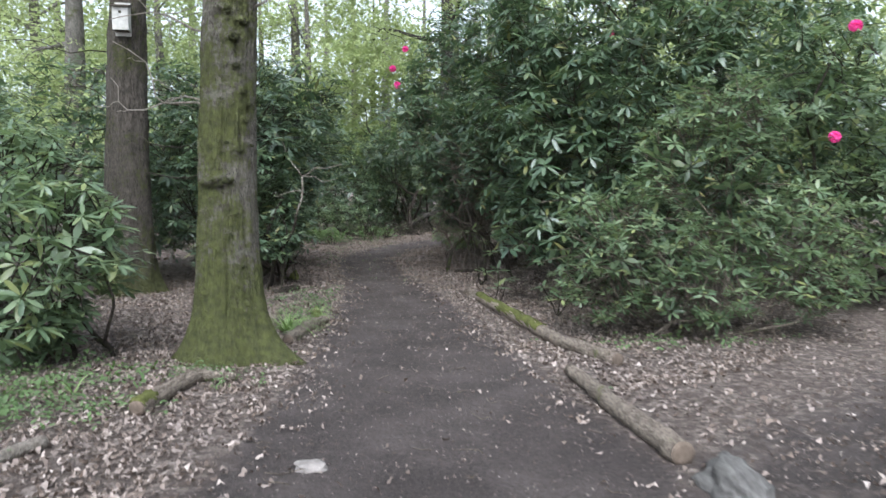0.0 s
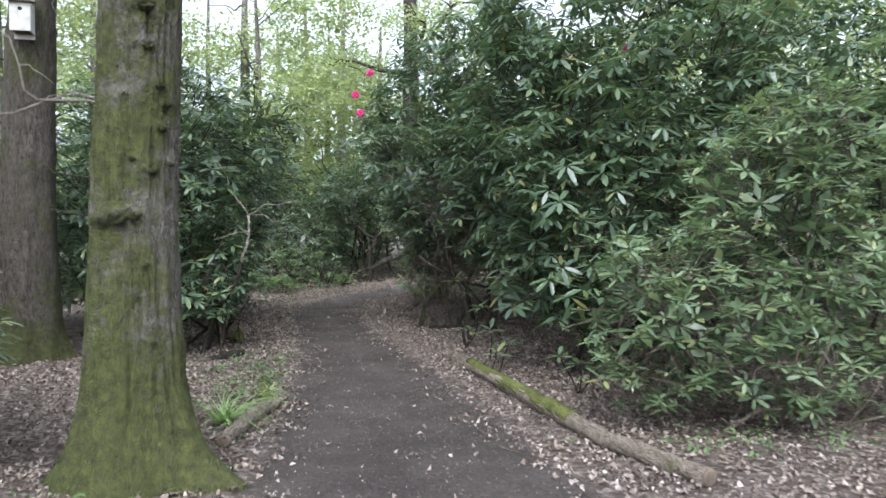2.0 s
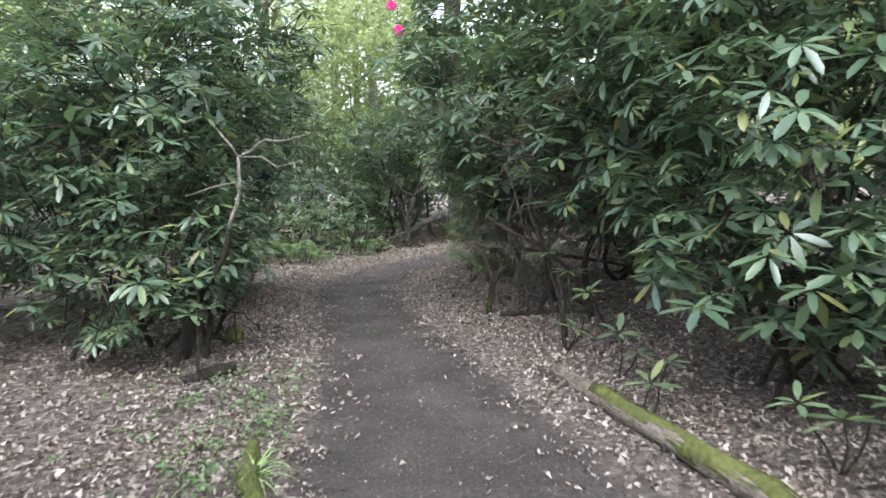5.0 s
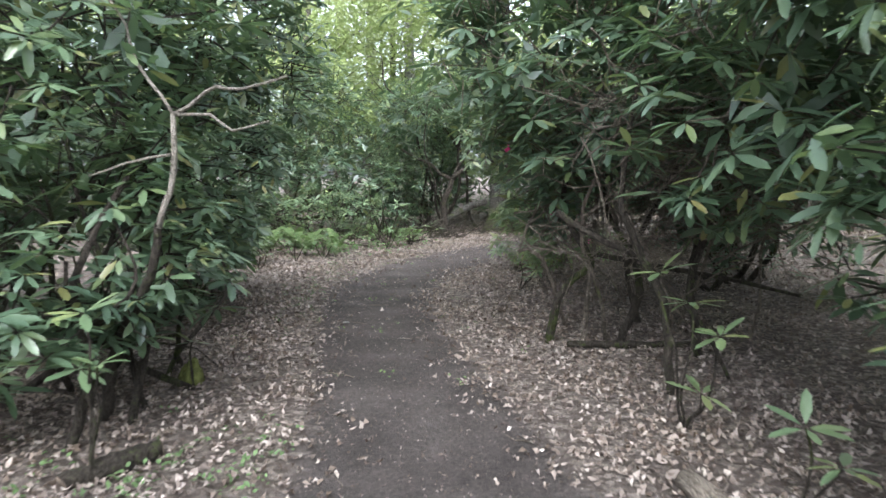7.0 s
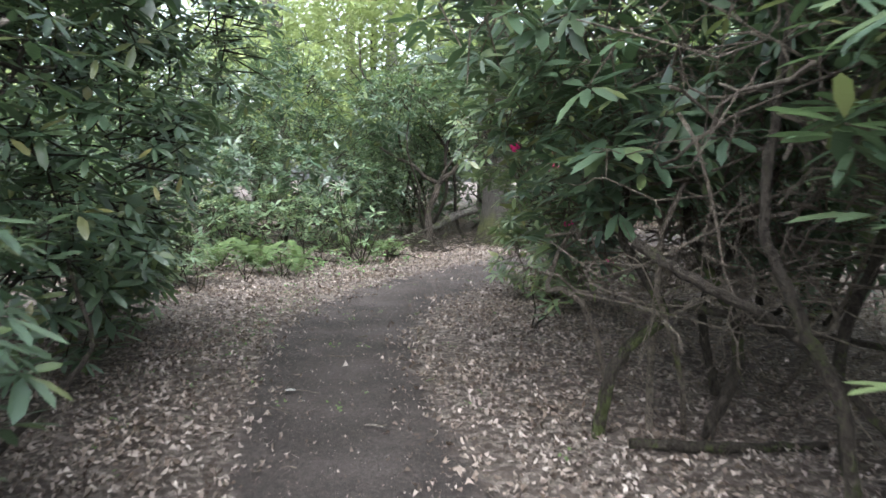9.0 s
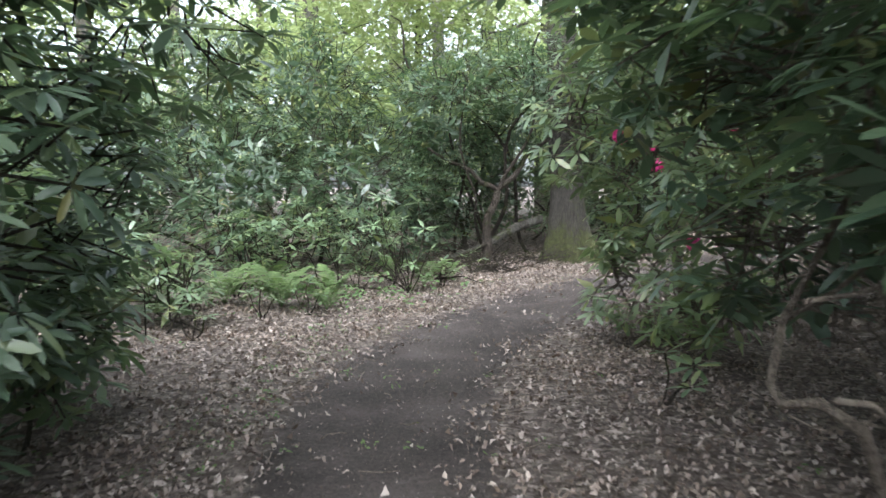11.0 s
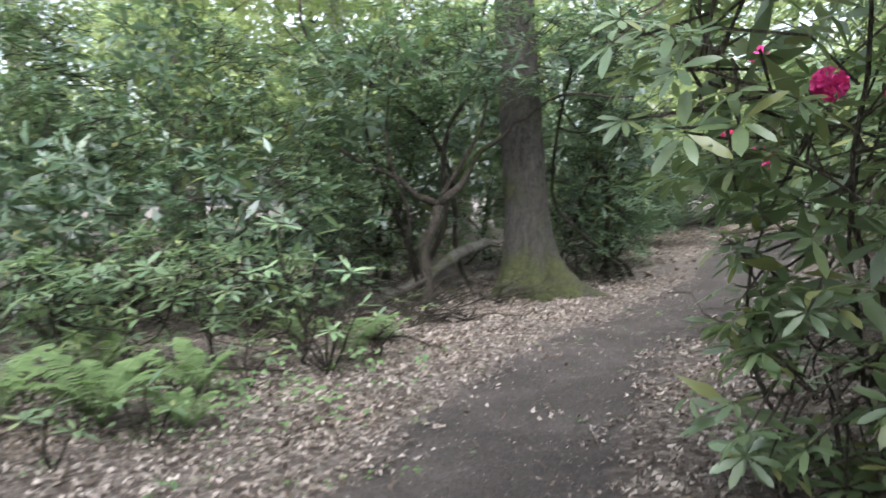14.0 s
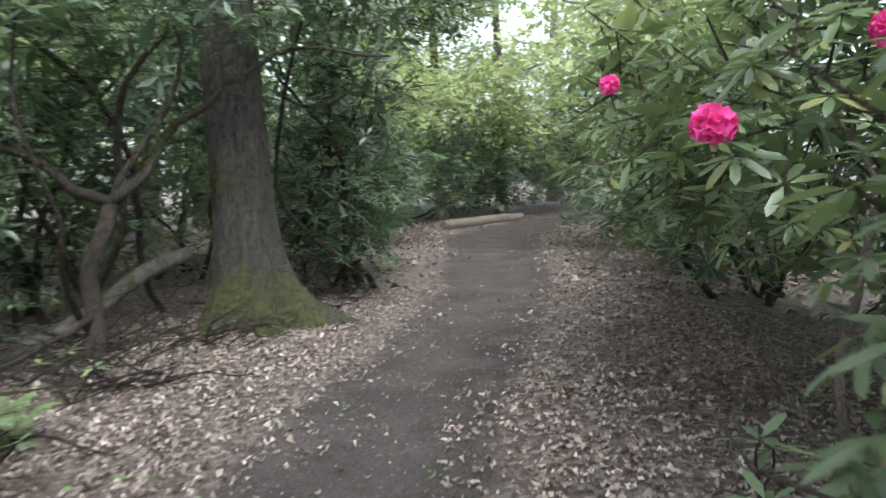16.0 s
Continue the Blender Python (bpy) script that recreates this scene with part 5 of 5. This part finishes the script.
seedling(0.72, 9.9, [(0.0, 0.0, 0.32, 0.9), (0.1, -0.1, 0.2, 0.8)], RHODO_LIGHT, 203, GREEN_TEXT)
seedling(0.66, 9.0, [(0.0, 0.0, 0.22, 0.9), (0.15, 0.15, 0.3, 0.8)], RHODO_LIGHT, 204, GREEN_TEXT)
seedling(1.25, 8.1, [(0.0, 0.0, 0.25, 0.9), (0.2, -0.1, 0.35, 0.9), (-0.15, 0.1, 0.3, 0.8)], RHODO_LIGHT, 205, GREEN_TEXT)
seedling(-2.2, 10.1, [(0.0, 0.0, 0.75, 0.9), (-0.05, 0.05, 0.5, 0.9), (0.1, -0.1, 0.55, 0.8)], RHODO_LIGHT, 206, "dark green rhododendron shoot at the bush's foot")
seedling(-2.3, 11.6, [(0.0, 0.0, 0.28, 0.7)], RHODO_LIGHT, 207, GREEN_TEXT)
seedling(0.05, 15.6, [(0.0, 0.0, 0.3, 0.9), (0.2, 0.1, 0.2, 0.9), (0.1, -0.2, 0.15, 0.8)], RHODO_LIGHT, 208, GREEN_TEXT)
seedling(1.05, 18.6, [(0.0, 0.0, 0.3, 0.95), (0.2, 0.1, 0.2, 0.9), (-0.2, -0.2, 0.18, 0.9)], RHODO_LIGHT, 209, GREEN_TEXT)
seedling(-3.3, 4.4, [(0.0, 0.0, 0.3, 0.6)], RHODO_LIGHT, 210, GREEN_TEXT)


for n, (x, y) in enumerate([(-3.45, 17.3), (-3.1, 18.1), (-2.75, 18.45), (-4.0, 18.6), (-2.4, 19.5), (-1.55, 20.35), (-2.95, 19.6), (-1.2, 21.6), (-3.8, 19.4)]):
    seedling(x, y, [(0.0, 0.0, 0.32, 0.7), (0.14, -0.06, 0.22, 0.65), (-0.14, 0.05, 0.25, 0.65)], RHODO_LIGHT, 220 + n, GREEN_TEXT)


def herbs(name, label, n, cx, cy, sx, sy, size, mat, seed, tall=0.04):
    """Low green plants growing through the leaves."""
    rng = np.random.default_rng(seed)
    x, y = rng.normal(cx, sx, n), rng.normal(cy, sy, n)
    k = off_path(x, y) > 0.05
    x, y = x[k], y[k]
    p = np.stack([x, y, ground_z(x, y) + rng.uniform(0.02, tall, len(x))], axis=1)
    tpl = [small_spray(np.random.default_rng(seed + i), size) for i in range(4)]
    v, f = scatter(tpl, p, turns(np.array([0, 0, 1.0]) + rng.normal(0, 0.25, p.shape), rng.uniform(0, 6.28, len(x))), rng.uniform(0.6, 1.2, len(x)))
    tagged(part(name, mesh_of(name, v, f), mat), label, "plants", kind="stuff")


herbs("ground_herbs", "low green woodland herbs among dead leaves", 420, -2.75, 4.5, 0.4, 0.6, 0.045, HERB, 301, 0.09)
herbs("ground_herbs", "sparse green seedlings by the oak's foot", 60, -1.7, 5.4, 0.25, 0.2, 0.035, HERB, 302)
herbs("ground_herbs", "low green herbs along the litter's edge", 160, -1.6, 8.6, 0.2, 0.9, 0.035, HERB, 303)
herbs("ground_herbs", "green undergrowth at the foot of the ferns", 220, -3.3, 19.2, 1.0, 0.6, 0.06, HERB, 304, 0.25)
herbs("ground_herbs", "bright green moss tufts beside the bend", 140, -2.3, 16.0, 0.25, 1.5, 0.022, HERB, 305, 0.03)
herbs("ground_herbs", "green seedlings at the bush's foot", 45, 1.9, 6.35, 0.5, 0.15, 0.04, HERB, 306, 0.1)
herbs("ground_herbs", "small green plants on the leaf litter", 130, -1.75, 9.8, 0.35, 0.5, 0.035, HERB, 307)


def grass_tuft(x, y, n, le, seed):
    rng = np.random.default_rng(seed)
    out = []
    for _ in range(n):
        a, lift = rng.uniform(0, 6.28), rng.uniform(0.5, 1.2)
        L = le * rng.uniform(0.6, 1.15)
        s = np.linspace(0, 1, 6)
        r = L * s * math.cos(lift * 0.8)
        z = L * (s * math.sin(lift) - 0.55 * s * s)
        mid = np.stack([r * math.cos(a), r * math.sin(a), z + 0.01], axis=1) + rng.normal(0, 0.02, 3) * (1, 1, 0)
        side = np.array([-math.sin(a), math.cos(a), 0]) * 0.006
        v = np.concatenate([mid - side * (1 - s[:, None] * 0.9), mid + side * (1 - s[:, None] * 0.9) + (0, 0, 0.002)])
        f = [q for i in range(5) for q in ((i, i + 6, i + 7), (i, i + 7, i + 1))]
        out.append((v, np.array(f)))
    ob = part("grass_tuft", mesh_of("grass_tuft", *join(out)), GRASS)
    ob.location = (x, y, float(ground_z(x, y)))
    tagged(ob, "tuft of arching green grass beside the log", "grass", kind="stuff")


grass_tuft(-1.55, 7.35, 80, 0.55, 401)
grass_tuft(-1.4, 8.25, 40, 0.3, 402)
grass_tuft(-2.45, 4.85, 5, 0.35, 403)


def fallen_leaf(x, y, length, width, mat, turn, label):
    """One fresh leaf lying on the ground."""
    v, f = leaf(length, width, 0.1, 0.12, (0, 0.2, 0.5, 0.8, 1.0), (0, 0.75, 1.0, 0.7, 0))
    ob = part("fallen_leaf", mesh_of("fallen_leaf", v, f), mat)
    ob.matrix_basis = pose(x, y, float(ground_z(x, y)) + 0.016, 4, 6, turn)
    tagged(ob, label, "leaf", "single leaves on the ground")


fallen_leaf(-1.29, 6.22, 0.09, 0.05, RHODO_PALE, 20, "pale green fallen leaf beside the oak's roots")
fallen_leaf(1.18, 4.97, 0.09, 0.06, RHODO_PALE, 60, "pale green fallen leaf beside a log")
fallen_leaf(-1.62, 13.65, 0.08, 0.07, PAINT, 100, "whitish fallen leaf at the path's edge")
fallen_leaf(-1.02, 13.0, 0.14, 0.04, PALE_STEM, 70, "long pale dead leaf on the path")
fallen_leaf(0.35, 10.3, 0.15, 0.06, DEAD, 150, "tan dead rhododendron leaf under the bush")


def dropped_sprigs():
    """Yellow-green flower sprigs shed by the trees onto path and litter."""
    rng = np.random.default_rng(91)
    y = rng.uniform(11.5, 23, 90)
    x = np.interp(y, PATH[:, 1], PATH[:, 0]) + rng.normal(-0.25, 0.85, 90)
    p = np.stack([x, y, ground_z(x, y) + 0.016], axis=1)
    tpl = [small_spray(np.random.default_rng(95 + i), 0.034) for i in range(5)]
    v, f = scatter(tpl, p, turns(np.array([0, 0, 1.0]) + rng.normal(0, 0.2, p.shape), rng.uniform(0, 6.28, 90)), rng.uniform(0.6, 1.2, 90))
    tagged(part("fallen_sprigs", mesh_of("fallen_sprigs", v, f), FERN), "small yellow-green sprigs dropped on the path", "sprigs", kind="stuff")


dropped_sprigs()
